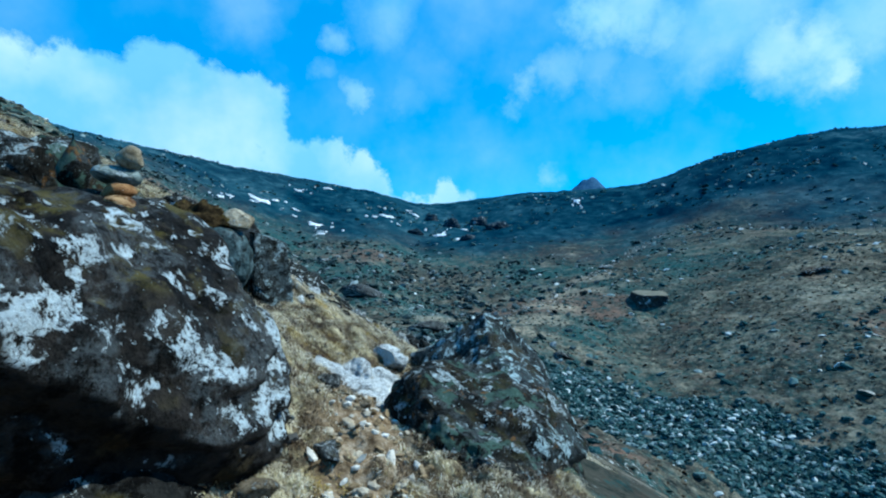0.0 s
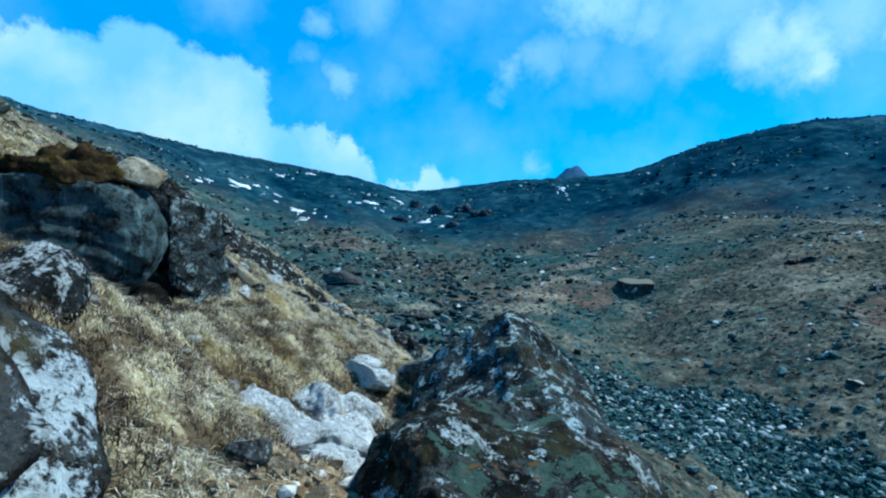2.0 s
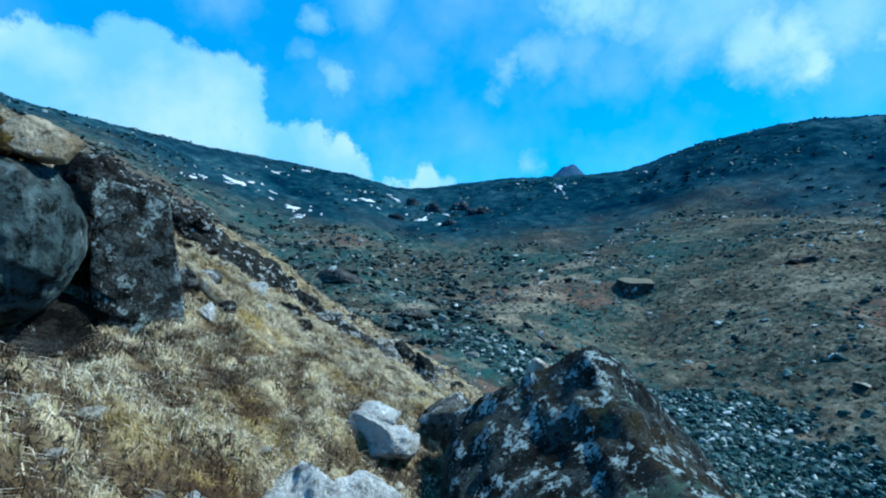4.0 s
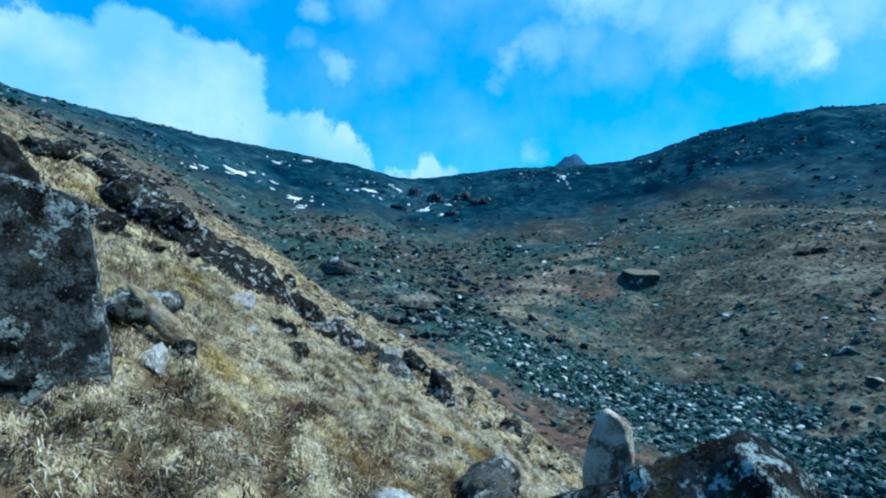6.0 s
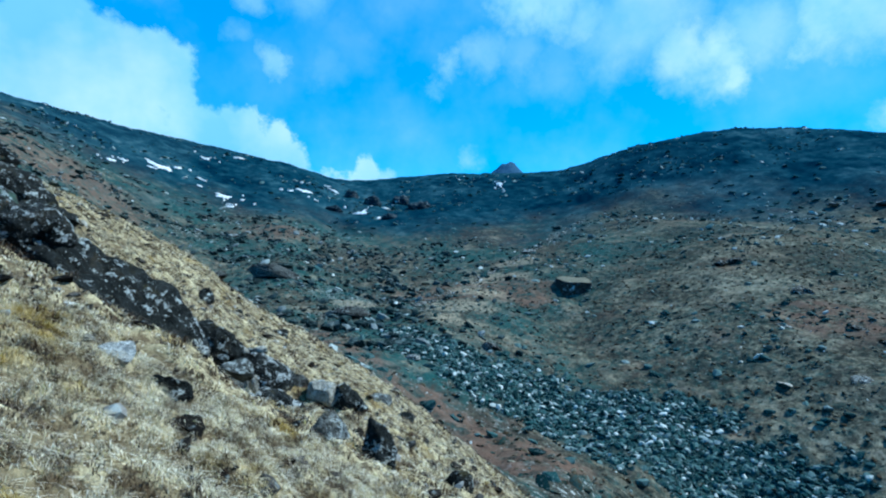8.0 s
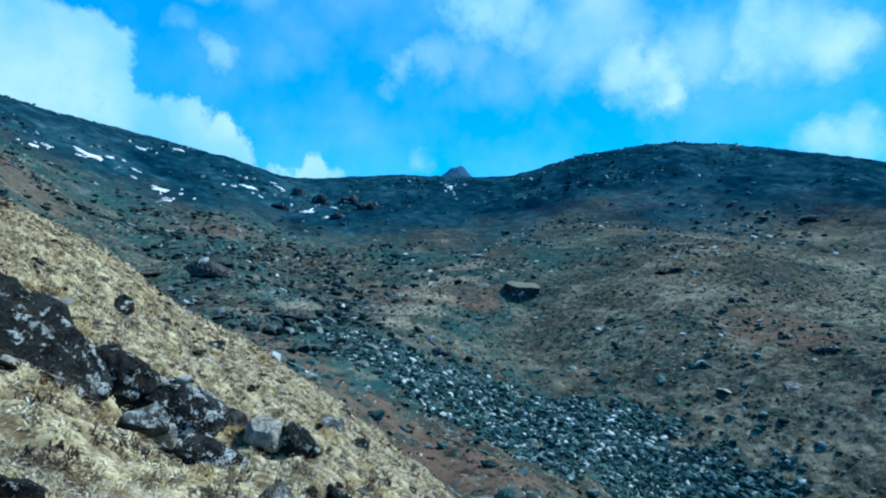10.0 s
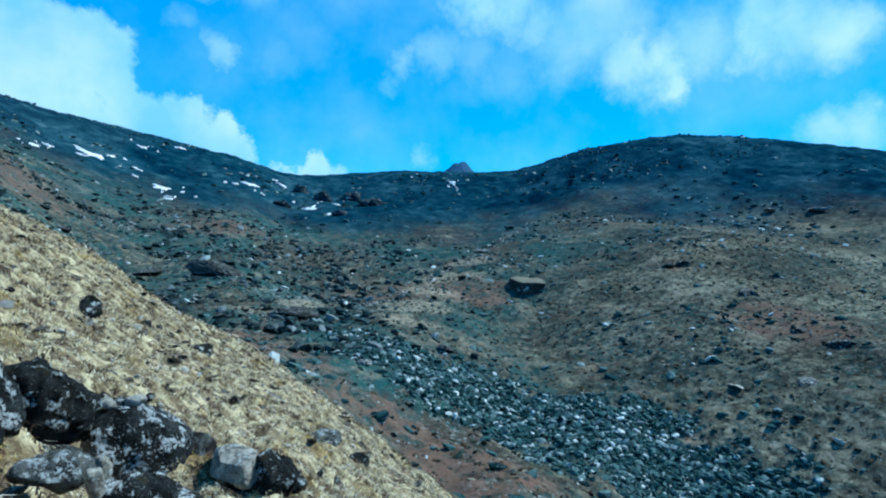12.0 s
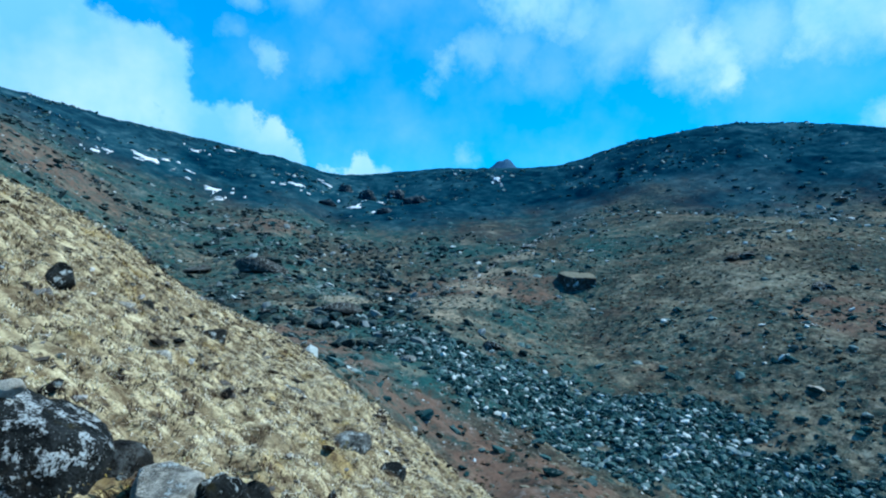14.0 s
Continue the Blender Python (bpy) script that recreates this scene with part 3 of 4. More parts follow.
def rusty_share(x, y):
    """Reddish withered heath."""
    best = 0
    for a, b, r in RUSTY_SPOTS:
        best = np.maximum(best, 1.3 - np.hypot(x - a, y - b) / r)
    return smooth(0.0, 0.6, best + 0.5 * fractal(x, y, 12, 4, 0.6, 97))


STRAW_SPOTS = [(18, 110, 7), (24, 126, 9), (33, 142, 8), (44, 158, 7), (14, 96, 5), (-2, 118, 7)]


def straw_share(x, y):
    """Pale tongues of grass in the heath."""
    best = 0
    for a, b, r in STRAW_SPOTS:
        best = np.maximum(best, 1.3 - np.hypot(x - a, y - b) / r)
    return smooth(0.1, 0.7, best + 0.7 * fractal(x, y, 9, 4, 0.65, 98))


def dry_share(x, y):
    """The brown, drier flank of the valley, away from the stones."""
    s = (x - 20) / 25 + np.clip((60 - y) / 12, 0, 1.5) - 3 * (1 - smooth(30, 48, y)) - smooth(105, 175, np.hypot(x, y)) * 2.2 + 1.1 * fractal(x, y, 22, 4, 0.6, 95)
    return smooth(-0.3, 0.9, s) * (1 - 0.8 * scree_share(x, y)) * 0.85


def slope_shade_share(x, y):
    """The upper slopes, where cloud shade and blue haze are put into the colour."""
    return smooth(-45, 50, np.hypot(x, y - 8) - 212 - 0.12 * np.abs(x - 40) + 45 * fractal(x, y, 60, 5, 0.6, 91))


# ---------------------------------------------------------------- mesh helpers
def mesh_object(name, verts, faces, material, smooth_shade=True):
    me = bpy.data.meshes.new(name)
    verts, faces = np.asarray(verts, np.float32), np.asarray(faces, np.int32)
    me.vertices.add(len(verts))
    me.vertices.foreach_set("co", verts.ravel())
    n, k = faces.shape
    me.loops.add(n * k)
    me.loops.foreach_set("vertex_index", faces.ravel())
    me.polygons.add(n)
    me.polygons.foreach_set("loop_start", np.arange(0, n * k, k, dtype=np.int32))
    me.polygons.foreach_set("loop_total", np.full(n, k, np.int32))
    me.polygons.foreach_set("use_smooth", np.full(n, smooth_shade))
    me.update(calc_edges=True)
    me.materials.append(material)
    return new(name, me)


def build_ground():
    front = np.arange(-62, 62, 0.34)
    side = np.arange(62, 298, 3.5)
    az = np.radians(np.concatenate([front, side]))
    rings = np.concatenate([[0.0], np.geomspace(0.6, 4.9, 36), np.geomspace(5, 16, 230), np.geomspace(16.1, 45, 200), np.geomspace(45.2, 140, 185), np.geomspace(141, 430, 150), np.geomspace(440, 4200, 24)])
    A, R = np.meshgrid(az, rings)
    X, Y = -1.0 + R * np.sin(A), -3.0 + R * np.cos(A)
    Z = height(X, Y)
    nr, na = X.shape
    idx = np.arange(nr * na).reshape(nr, na)
    nxt = np.roll(idx, -1, axis=1)
    faces = np.stack([idx[:-1], nxt[:-1], nxt[1:], idx[1:]], -1).reshape(-1, 4)[:, ::-1]
    ob = mesh_object("ground", np.stack([X, Y, Z], -1).reshape(-1, 3), faces, GROUND)
    # heather here is the painted shade and haze of the upper slopes, no plants
    for name, share in (("turf", turf_share(X, Y)), ("scree", scree_share(X, Y)), ("heather", slope_shade_share(X, Y)), ("path", path_share(X, Y)), ("rusty", rusty_share(X, Y)), ("peat_shade", peat_shade_share(X, Y)), ("dry", dry_share(X, Y)), ("straw", straw_share(X, Y))):
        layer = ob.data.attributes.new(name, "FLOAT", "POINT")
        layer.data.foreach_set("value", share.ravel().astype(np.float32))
    return tagged(ob, "dry grass and dark heath mountain ground rising to a ridge", "ground", kind="structure")


build_ground()


def ico(level):
    bm = bmesh.new()
    bmesh.ops.create_icosphere(bm, subdivisions=level, radius=1)
    v = np.array([p.co[:] for p in bm.verts])
    f = np.array([[p.index for p in q.verts] for q in bm.faces])
    bm.free()
    return v, f


BALLS = {k: ico(k) for k in (1, 2, 3, 4, 5, 6)}


def noise3(p, scale, octaves, seed):
    """Cheap 3-D roughness out of three planes of noise."""
    q = p / scale
    return (fractal(q[:, 0] + 0.31 * q[:, 2], q[:, 1] - 0.17 * q[:, 2], 1, octaves, 0.55, seed)
            + fractal(q[:, 1] + 0.23 * q[:, 0], q[:, 2] + 7.7, 1, octaves, 0.55, seed + 50)
            + fractal(q[:, 2] - 0.29 * q[:, 1], q[:, 0] + 3.3, 1, octaves, 0.55, seed + 90)) * 0.6


def shaved(s, worn):
    """How far a break takes off what stands s beyond it, with a worn edge."""
    return worn * np.logaddexp(0, s / worn)


def rock_shape(size, seed, facets=9, cuts=(), bump=0.06, level=4, cut_at=(0.62, 0.95), keep=False, blunt=0.03):
    """A boulder: an egg with flat breaks, then weathered. size: width, depth, height in metres. facets: how many seeded breaks.
    cuts: breaks of its own, each a normal and its distance from the middle in metres. keep: whether size is the egg's before the breaks. blunt: how worn
    the edges of its own breaks are."""
    rng = np.random.default_rng(seed)
    v, f = BALLS[level]
    v = v.copy()
    for d in rng.normal(size=(facets, 3)):
        n, k = d / np.linalg.norm(d), rng.uniform(*cut_at)
        v -= np.outer(shaved(v @ n - k, 0.03) * 0.94, n)
    half = np.array(size, float) / 2
    if not keep:
        v = (v - (v.max(0) + v.min(0)) / 2) / ((v.max(0) - v.min(0)) / 2)
    v = v * half
    for d, k in cuts:
        n = np.array(d, float) / np.linalg.norm(d)
        v -= np.outer(shaved(v @ n - k, blunt * half.mean()) * 0.95, n)
    out = v / half ** 2
    out /= np.maximum(np.linalg.norm(out, axis=1), 1e-6)[:, None]
    m = half.mean()
    v = v + out * (noise3(v, m * 0.9, 5, seed) * bump * m * 1.6)[:, None]
    if level >= 4:      # chips and cracks
        v = v + out * (np.minimum(np.abs(noise3(v, m * 0.45, 3, seed + 7)) - 0.10, 0) * bump * m * 2.2)[:, None]
    if level >= 5:      # steps where layers broke off, and a pitted skin
        layer = (v[:, 2] + 0.35 * v[:, 0] + 0.5 * m * noise3(v, m * 1.2, 2, seed + 3)) / (0.22 * m)
        ledge = layer - np.floor(layer)
        v = v + out * (smooth(0.0, 0.25, ledge) * (1 - ledge) * bump * m * 0.7 * np.clip(0.5 + 2 * noise3(v, m * 0.8, 2, seed + 5), 0, 1))[:, None]
        v = v + out * (noise3(v, m * 0.16, 3, seed + 11) * bump * m * 0.42)[:, None]
    return v, f


def under(ob, parent):
    """Makes ob a part of its thing, where it stands."""
    ob.parent = parent
    ob.matrix_parent_inverse = parent.matrix_world.inverted()
    return ob


def boulder(name, place, size, seed, material, label, turn=(0, 0, 0), category="boulder", group="", smooth_shade=True, along=None, parent=None, **shape):
    v, f = rock_shape(size, seed, **shape)
    ob = mesh_object(name, v, f, material, smooth_shade)
    ob.matrix_world = pose(*place, *turn) if along is None else Matrix.Translation(place) @ Vector(along).to_track_quat("Z", "Y").to_matrix().to_4x4()
    if parent is not None:
        return tagged(under(ob, parent), label)
    return tagged(ob, label, category, group)


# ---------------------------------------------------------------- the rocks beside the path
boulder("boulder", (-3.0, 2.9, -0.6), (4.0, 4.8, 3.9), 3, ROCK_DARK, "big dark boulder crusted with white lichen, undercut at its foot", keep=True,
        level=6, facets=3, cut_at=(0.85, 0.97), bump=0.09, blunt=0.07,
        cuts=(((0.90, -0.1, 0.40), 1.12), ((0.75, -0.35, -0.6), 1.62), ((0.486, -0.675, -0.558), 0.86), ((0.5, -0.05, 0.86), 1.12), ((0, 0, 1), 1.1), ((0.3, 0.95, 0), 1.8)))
# added filler: black colour in place of the shade under the overhang
boulder("boulder", (-2.7, 3.5, -1.75), (2.2, 2.2, 1.2), 4, ROCK_SHADE, "black filler standing in for shade under the big boulder overhang", level=5, facets=5, bump=0.08)
boulder("mossy_bank", (-4.15, 4.9, 0.35), (2.0, 1.7, 1.7), 5, ROCK_RUST, "rough bank of mossy rock above the big boulder", level=5, facets=8, bump=0.12, category="rock")
streaked = boulder("boulder", (-4.4, 8.05, -0.15), (2.75, 1.6, 1.75), 7, ROCK_STREAK, "dark streaked boulder with moss on top, overhanging the turf", level=6, facets=2, keep=True,
        cuts=(((0.14, -1, 0.1), 0.55), ((0.05, 0, 1), 0.58), ((0.1, -0.45, -0.9), 0.66)), bump=0.05)
# cave shade made from an added black lump below the boulder
boulder("boulder", (-4.2, 8.45, -0.95), (2.2, 0.9, 0.9), 9, ROCK_SHADE, "black filler standing in for shade in the hollow under a boulder", level=5, facets=5, bump=0.08)
# another added black lump, so that the crack looks shaded
boulder("boulder", (-3.62, 9.25, -0.25), (0.9, 0.7, 1.7), 6, ROCK_SHADE, "black filler standing in for shade in the crack beside the upright stone", level=5, facets=6, bump=0.08)
boulder("moss_cushion", (-4.2, 8.1, 0.42), (1.7, 0.95, 0.55), 8, MOSS, "dark olive and brown cushion of moss and turf on a boulder", level=5, facets=4, bump=0.26, parent=streaked)
boulder("upright_stone", (-2.98, 8.78, -0.4), (1.2, 1.0, 2.2), 11, ROCK_UPRIGHT, "upright lichened slab stone set in dry grass", turn=(0, 2, 30), level=6,
        facets=2, keep=True, cuts=(((1, 0, 0.12), 0.27), ((-1, 0, 0.03), 0.30), ((0.05, -1, 0.05), 0.22), ((0, 1, 0), 0.26), ((0.3, 0, 1), 0.56)), bump=0.03, category="rock")
boulder("pointed_rock", (0.45, 7.2, -1.88), (2.7, 4.4, 3.1), 17, ROCK_POINT, "pyramid-shaped dark rock with white and yellow lichen", level=6, keep=True,
        facets=1, cuts=(((-0.62, -0.25, 0.74), 0.25), ((-1, 0, 0.1), 0.86), ((0.72, -0.116, 0.687), 0.53), ((0, 0.8, 0.6), 1.32)), bump=0.085, blunt=0.015)
boulder("boulder", (0.36, 5.6, -2.26), (2.5, 2.7, 2.1), 19, ROCK_RUST, "low dark rock with green and rusty lichen beside the path", level=6, keep=True, facets=3,
        cuts=(((-0.8, -0.5, 0.3), 0.85), ((0.35, -0.2, 0.92), 0.50), ((0.8, -0.3, 0.5), 0.62), ((0, -1, 0.3), 1.0)), bump=0.12)
boulder("standing_stone", (0.58, 9.85, -2.13), (0.46, 0.4, 1.25), 23, ROCK_BLUNT, "pale blunt stone standing on end", level=5, facets=3, category="stone", turn=(0, 4, 12), keep=True, bump=0.05,
        cuts=(((-0.75, -0.65, 0.1), 0.13), ((0.9, -0.4, 0.1), 0.165), ((1, 0.5, 0), 0.17), ((0.35, -0.3, 1), 0.5)))
outcrop = new("rock_outcrop")
outcrop.matrix_world = pose(-5.05, 15.95, -1.6)
tagged(outcrop, "long black outcrop of white-lichened blocks breaking out of the turf", "rock outcrop")
boulder("ledge", (-5.05, 15.9, -1.0), (3.8, 1.8, 1.6), 29, ROCK_BLACK, "long black ledge with turf on top", turn=(0, 37, 8), level=5, facets=6, bump=0.13,
        keep=True, cuts=(((0.1, -0.4, 1), 0.52), ((0.1, -1, -0.3), 0.62)), parent=outcrop)
boulder("block", (-5.75, 15.55, 0.05), (1.3, 0.8, 0.8), 62, ROCK_FLECK, "black block with a large white lichen patch", level=5, facets=7, bump=0.12, parent=outcrop)
boulder("block", (-6.5, 15.9, 0.42), (1.2, 0.9, 0.75), 63, ROCK_RUST, "mossy brown block at the upper end", level=5, facets=7, bump=0.14, parent=outcrop)
boulder("block", (-4.15, 16.5, -1.62), (1.5, 0.9, 0.9), 64, ROCK_FLECK, "black block with white flecks at the lower end", turn=(0, 30, 10), level=5, facets=7, bump=0.12, parent=outcrop)
boulder("block", (-3.75, 17.4, -2.02), (1.2, 0.8, 0.85), 65, ROCK_BLACK, "", turn=(0, 25, 0), level=5, facets=7, bump=0.12, parent=outcrop)
boulder("rock_outcrop", (-9.3, 20.6, 1.15), (3.0, 1.3, 1.0), 30, ROCK_BLACK, "broken black outcrop with moss along the edge of the slope", turn=(0, 24, -14), level=5, facets=7, bump=0.15)
boulder("boulder", (-3.14, 18.35, -3.17), (1.62, 1.35, 1.75), 31, ROCK_FLECK, "rounded black rock speckled with white lichen", level=5, facets=4, bump=0.06)
# the boulder's dark right-hand shadow, put in as a black solid
boulder("boulder", (-2.42, 18.55, -3.35), (0.7, 0.7, 0.75), 32, ROCK_SHADE, "black filler standing in for shade beside a rounded boulder", level=5, facets=6, bump=0.09)
boulder("boulder", (-4.35, 18.0, -2.62), (1.15, 1.0, 1.1), 35, ROCK_FLECK, "blocky black rock with white and green lichen", level=5, facets=8, bump=0.08, cut_at=(0.5, 0.85))
boulder("rock", (-3.65, 17.05, -2.62), (1.1, 0.55, 0.5), 36, ROCK_GREY, "low grey rock with turf in front of black boulders", turn=(0, 14, 0), level=5, facets=7, bump=0.1, category="rock")
boulder("loose_stone", (-3.08, 17.2, -2.86), (0.27, 0.2, 0.46), 39, ROCK_PALE, "pale square stone leaning at the foot of a boulder", turn=(-8, 4, 10), level=4, facets=4, cut_at=(0.5, 0.8), category="stone")
boulder("rock", (-2.45, 17.0, -3.1), (1.2, 0.5, 0.45), 40, ROCK_FLECK, "low black rock with white flecks in the turf", turn=(0, 22, 8), level=5, facets=7, bump=0.12, category="rock")
boulder("far_boulder", (48.0, 124.0, -14.4), (10.4, 8.0, 8.4), 37, ROCK_DARKTOP, "huge flat-topped boulder standing alone on the heath", level=5, facets=3, keep=True,
        cuts=(((0.03, -0.12, 1), 1.9), ((0, -1, -0.16), 2.6), ((1, -0.2, 0), 3.9), ((-1, -0.2, 0.1), 3.9)), bump=0.05)
boulder("far_boulder", (-22.0, 136.5, -12.3), (13.0, 7.0, 4.6), 38, ROCK_BLACK, "long dark slab of rock slanting down the valley side", turn=(0, 13, -8), level=5, facets=6, bump=0.1)
boulder("far_boulder", (-3.0, 101.0, -15.8), (7.0, 4.0, 2.6), 66, ROCK_BLACK, "flat dark rock among the stones of the valley floor", turn=(0, 6, 10), level=4, facets=7, bump=0.12)
boulder("leaning_stone", (-2.70, 9.62, -0.75), (0.16, 0.16, 0.84), 41, ROCK_BUFF, "pale elongated stone leaning on the turf", along=(0.37, 0.00, -0.41), level=4, facets=6, category="stone")

# fills the cavity between the boulders with black instead of real shade
boulder("boulder", (-3.8, 18.45, -2.7), (1.0, 0.7, 1.0), 33, ROCK_SHADE, "black filler standing in for shade in the gap between two boulders", level=4, facets=6, bump=0.1)

boulder("boulder", (-2.55, 5.6, -0.55), (0.6, 0.7, 0.68), 34, ROCK_FLECK, "black rock with white lichen wedged behind the big boulder", level=5, facets=6, bump=0.08)

# loose stones on top of the big boulders
boulder("loose_stone", (-3.26, 8.1, 0.50), (0.50, 0.36, 0.34), 13, ROCK_BUFF, "pale angular stone lying on a mossy boulder", level=4, facets=9, cut_at=(0.5, 0.85), category="stone", smooth_shade=False)
boulder("stacked_stone", (-2.59, 4.1, 0.62), (0.36, 0.3, 0.17), 43, ROCK_SLATE, "grey-green flat stone in a small heap", turn=(0, 8, 30), level=4, facets=7, category="stone", group="heap of stones")
boulder("stacked_stone", (-2.5, 4.13, 0.77), (0.21, 0.2, 0.19), 44, ROCK_BUFF, "beige block on top of a small heap", turn=(10, 12, 15), level=3, facets=8, category="stone", group="heap of stones")
boulder("stacked_stone", (-2.56, 4.06, 0.49), (0.26, 0.24, 0.14), 45, ROCK_OCHRE, "rusty broken stone under a small heap", level=4, facets=7, category="stone", group="heap of stones")
boulder("stacked_stone", (-2.52, 4.0, 0.36), (0.26, 0.26, 0.2), 46, ROCK_OCHRE, "ochre broken stone at the foot of a heap", level=4, facets=7, category="stone", group="heap of stones")
boulder("cone_stone", (-3.0, 4.2, 0.78), (0.28, 0.26, 0.55), 47, ROCK_RUST, "brown pointed stone standing on the boulder", level=4, facets=2,
        cuts=(((0.9, -0.2, 0.4), 0.06), ((-0.9, -0.2, 0.35), 0.06), ((0, -1, 0.4), 0.06), ((0, 1, 0.4), 0.06)), category="stone")
boulder("loose_stone", (-3.3, 18.1, -2.32), (0.22, 0.18, 0.14), 48, ROCK_PALE, "small pale stone lying on a black rock", level=3, facets=8, category="stone")
boulder("loose_stone", (-2.98, 18.15, -2.32), (0.26, 0.2, 0.16), 49, ROCK_PALE, "small pale stone lying on a black rock", level=3, facets=8, category="stone")

# rocks on the slope and in the valley: x, y, z, width, depth, height
ROCKS_BLACK = [
    (-1.3, 17.85, -3.3, 0.8, 0.7, 0.75), (-1.16, 18.29, -3.51, 0.58, 0.5, 0.63), (-5.9, 24.39, -2.04, 0.75, 0.64, 0.63),
    (-7.53, 30.89, -2.66, 0.76, 0.65, 0.6), (-29.57, 111.86, -14.21, 4.48, 3.81, 3.73), (-5.7, 28.07, -3.25, 0.37, 0.31, 0.46),
    (0.43, 24.04, -6.16, 0.69, 0.59, 0.48), (-4.44, 29.09, -4.33, 0.9, 0.76, 0.79), (17.66, 82.36, -17.16, 5.12, 4.35, 4.14),
    (53.3, 92.71, -16.1, 2.96, 2.51, 2.1), (-14.36, 95.85, -14.65, 2.6, 2.21, 2.92),
    (-6.88, 100.09, -15.8, 5.05, 4.55, 1.76), (70.96, 72.83, -14.09, 4.06, 3.45, 2.03), (70.68, 67.64, -14.32, 5.28, 4.49, 3.02),
    (77.39, 90.3, -10.53, 6.52, 5.54, 2.76), (78.2, 113.12, -7.22, 4.99, 4.24, 2.97), (-37.61, 139.96, -11.7, 9.43, 8.49, 3.52),
    (-56.45, 146.97, -2.78, 4.55, 3.87, 3.25), (80.68, 112.47, -6.55, 4.0, 3.4, 3.12), (-5.22, 12.78, 0.08, 0.8, 0.7, 0.45),
    (-7.65, 19.34, 0.35, 1.3, 1.1, 0.8), (-9.17, 17.5, 1.7, 1.21, 1.03, 0.72), (-17.9, 34.22, 3.33, 2.17, 1.85, 1.27),
    (-0.65, 14.75, -2.92, 0.58, 0.49, 0.69), (-2.85, 12.65, -1.56, 0.55, 0.4, 0.32), (-4.41, 10.84, 0.09, 0.29, 0.24, 0.54), (-2.49, 9.38, -0.92, 0.18, 0.15, 0.18),
    (0.6, 15.34, -3.9, 0.5, 0.42, 0.5), (-9.08, 22.36, 0.62, 0.69, 0.59, 0.95),
]
ROCKS_GREY = [
    (-2.79, 15.42, -1.95, 0.53, 0.45, 0.35), (-2.02, 27.51, -5.52, 0.84, 0.72, 0.68), (-0.5, 24.36, -5.59, 1.17, 1.05, 0.44),
    (59.91, 62.29, -18.08, 3.87, 3.29, 2.38), (63.51, 78.73, -14.78, 3.44, 2.92, 2.47),
    (166.07, 172.76, 9.22, 6.21, 5.58, 1.99), (176.93, 162.49, 9.9, 9.0, 8.0, 2.6), (4.83, 68.01, -15.08, 3.06, 2.6, 2.14), (52.69, 171.95, -7.88, 7.22, 6.49, 2.02),
    (-3.07, 9.82, -0.63, 0.73, 0.65, 0.22), 
    (-1.39, 14.4, -2.45, 0.64, 0.54, 0.49), (-0.45, 9.25, -2.02, 0.5, 0.4, 0.58), (-0.48, 9.75, -2.08, 0.65, 0.5, 0.46),
]
ROCKS_PALE = [
    (-1.75, 17.9, -3.12, 0.85, 0.65, 0.5),     (-2.67, 15.98, -2.32, 0.18, 0.13, 0.37), (-5.5, 26.22, -2.93, 0.59, 0.53, 0.19), (-3.47, 22.82, -3.28, 0.3, 0.26, 0.41),
    (53.08, 66.3, -19.82, 2.97, 2.68, 1.13), (-9.52, 24.6, 0.12, 0.66, 0.5, 0.7),
    (-2.22, 6.93, -0.96, 0.16, 0.15, 0.08), (-2.11, 6.5, -0.96, 0.12, 0.11, 0.04), (-1.84, 6.74, -1.26, 0.11, 0.09, 0.14),
    (-2.31, 7.3, -0.95, 0.1, 0.09, 0.14),
]
ROCKS_SPOT = [
    (-2.6, 9.26, -0.85, 0.25, 0.22, 0.19), (-1.34, 7.5, -1.78, 0.56, 0.5, 0.55), (-0.98, 8.55, -1.86, 0.6, 0.5, 0.34),
    (-1.5, 6.72, -1.74, 0.75, 0.6, 0.3), (-0.98, 7.2, -2.0, 0.75, 0.7, 0.44), 
    (-1.08, 8.9, -1.8, 0.45, 0.35, 0.25), (-0.98, 6.45, -1.97, 0.55, 0.5, 0.26), (-1.02, 7.85, -1.85, 0.6, 0.45, 0.36),
    (-3.26, 12.75, -1.1, 0.36, 0.28, 0.22),
]

for rocks, material, text, first in ((ROCKS_BLACK, ROCK_BLACK, "dark weathered rock half sunk in the turf", 100), (ROCKS_GREY, ROCK_GREY, "grey rock half sunk in the turf", 200),
                                     (ROCKS_PALE, ROCK_PALE, "pale stone lying on the slope", 300), (ROCKS_SPOT, ROCK_SPOT, "stone covered in white crusty lichen", 400)):
    for k, (x, y, z, w, d, h) in enumerate(rocks):
        near = w / math.hypot(x, y - 9)
        far = y > 40
        squared = first == 300
        if y < 13 and h < 0.4:
            z = height_at(x, y) + 0.22 * h
        boulder("rock", (x, y, z - (0.28 if far else 0.12) * h), (w * (0.78 if far else 1), d * (0.78 if far else 1), h * (0.6 if far else 1)), first + k, material, text, turn=(0, 16 + (k * 7) % 14 if first == 400 else 0, (k * 47) % 60 - 30),
                level=5 if near > 0.08 else 4 if near > 0.03 else 3, facets=4 if squared else 12, cut_at=(0.36, 0.85), bump=0.08 if squared else 0.15, category="rock",
                cuts=() if not squared else (((1, 0, 0.1), 0.38 * w), ((-1, 0, 0.05), 0.4 * w), ((0.1, -1, 0.1), 0.38 * d), ((0, 1, 0), 0.4 * d), ((0.08, -0.1, 1), 0.36 * h)))


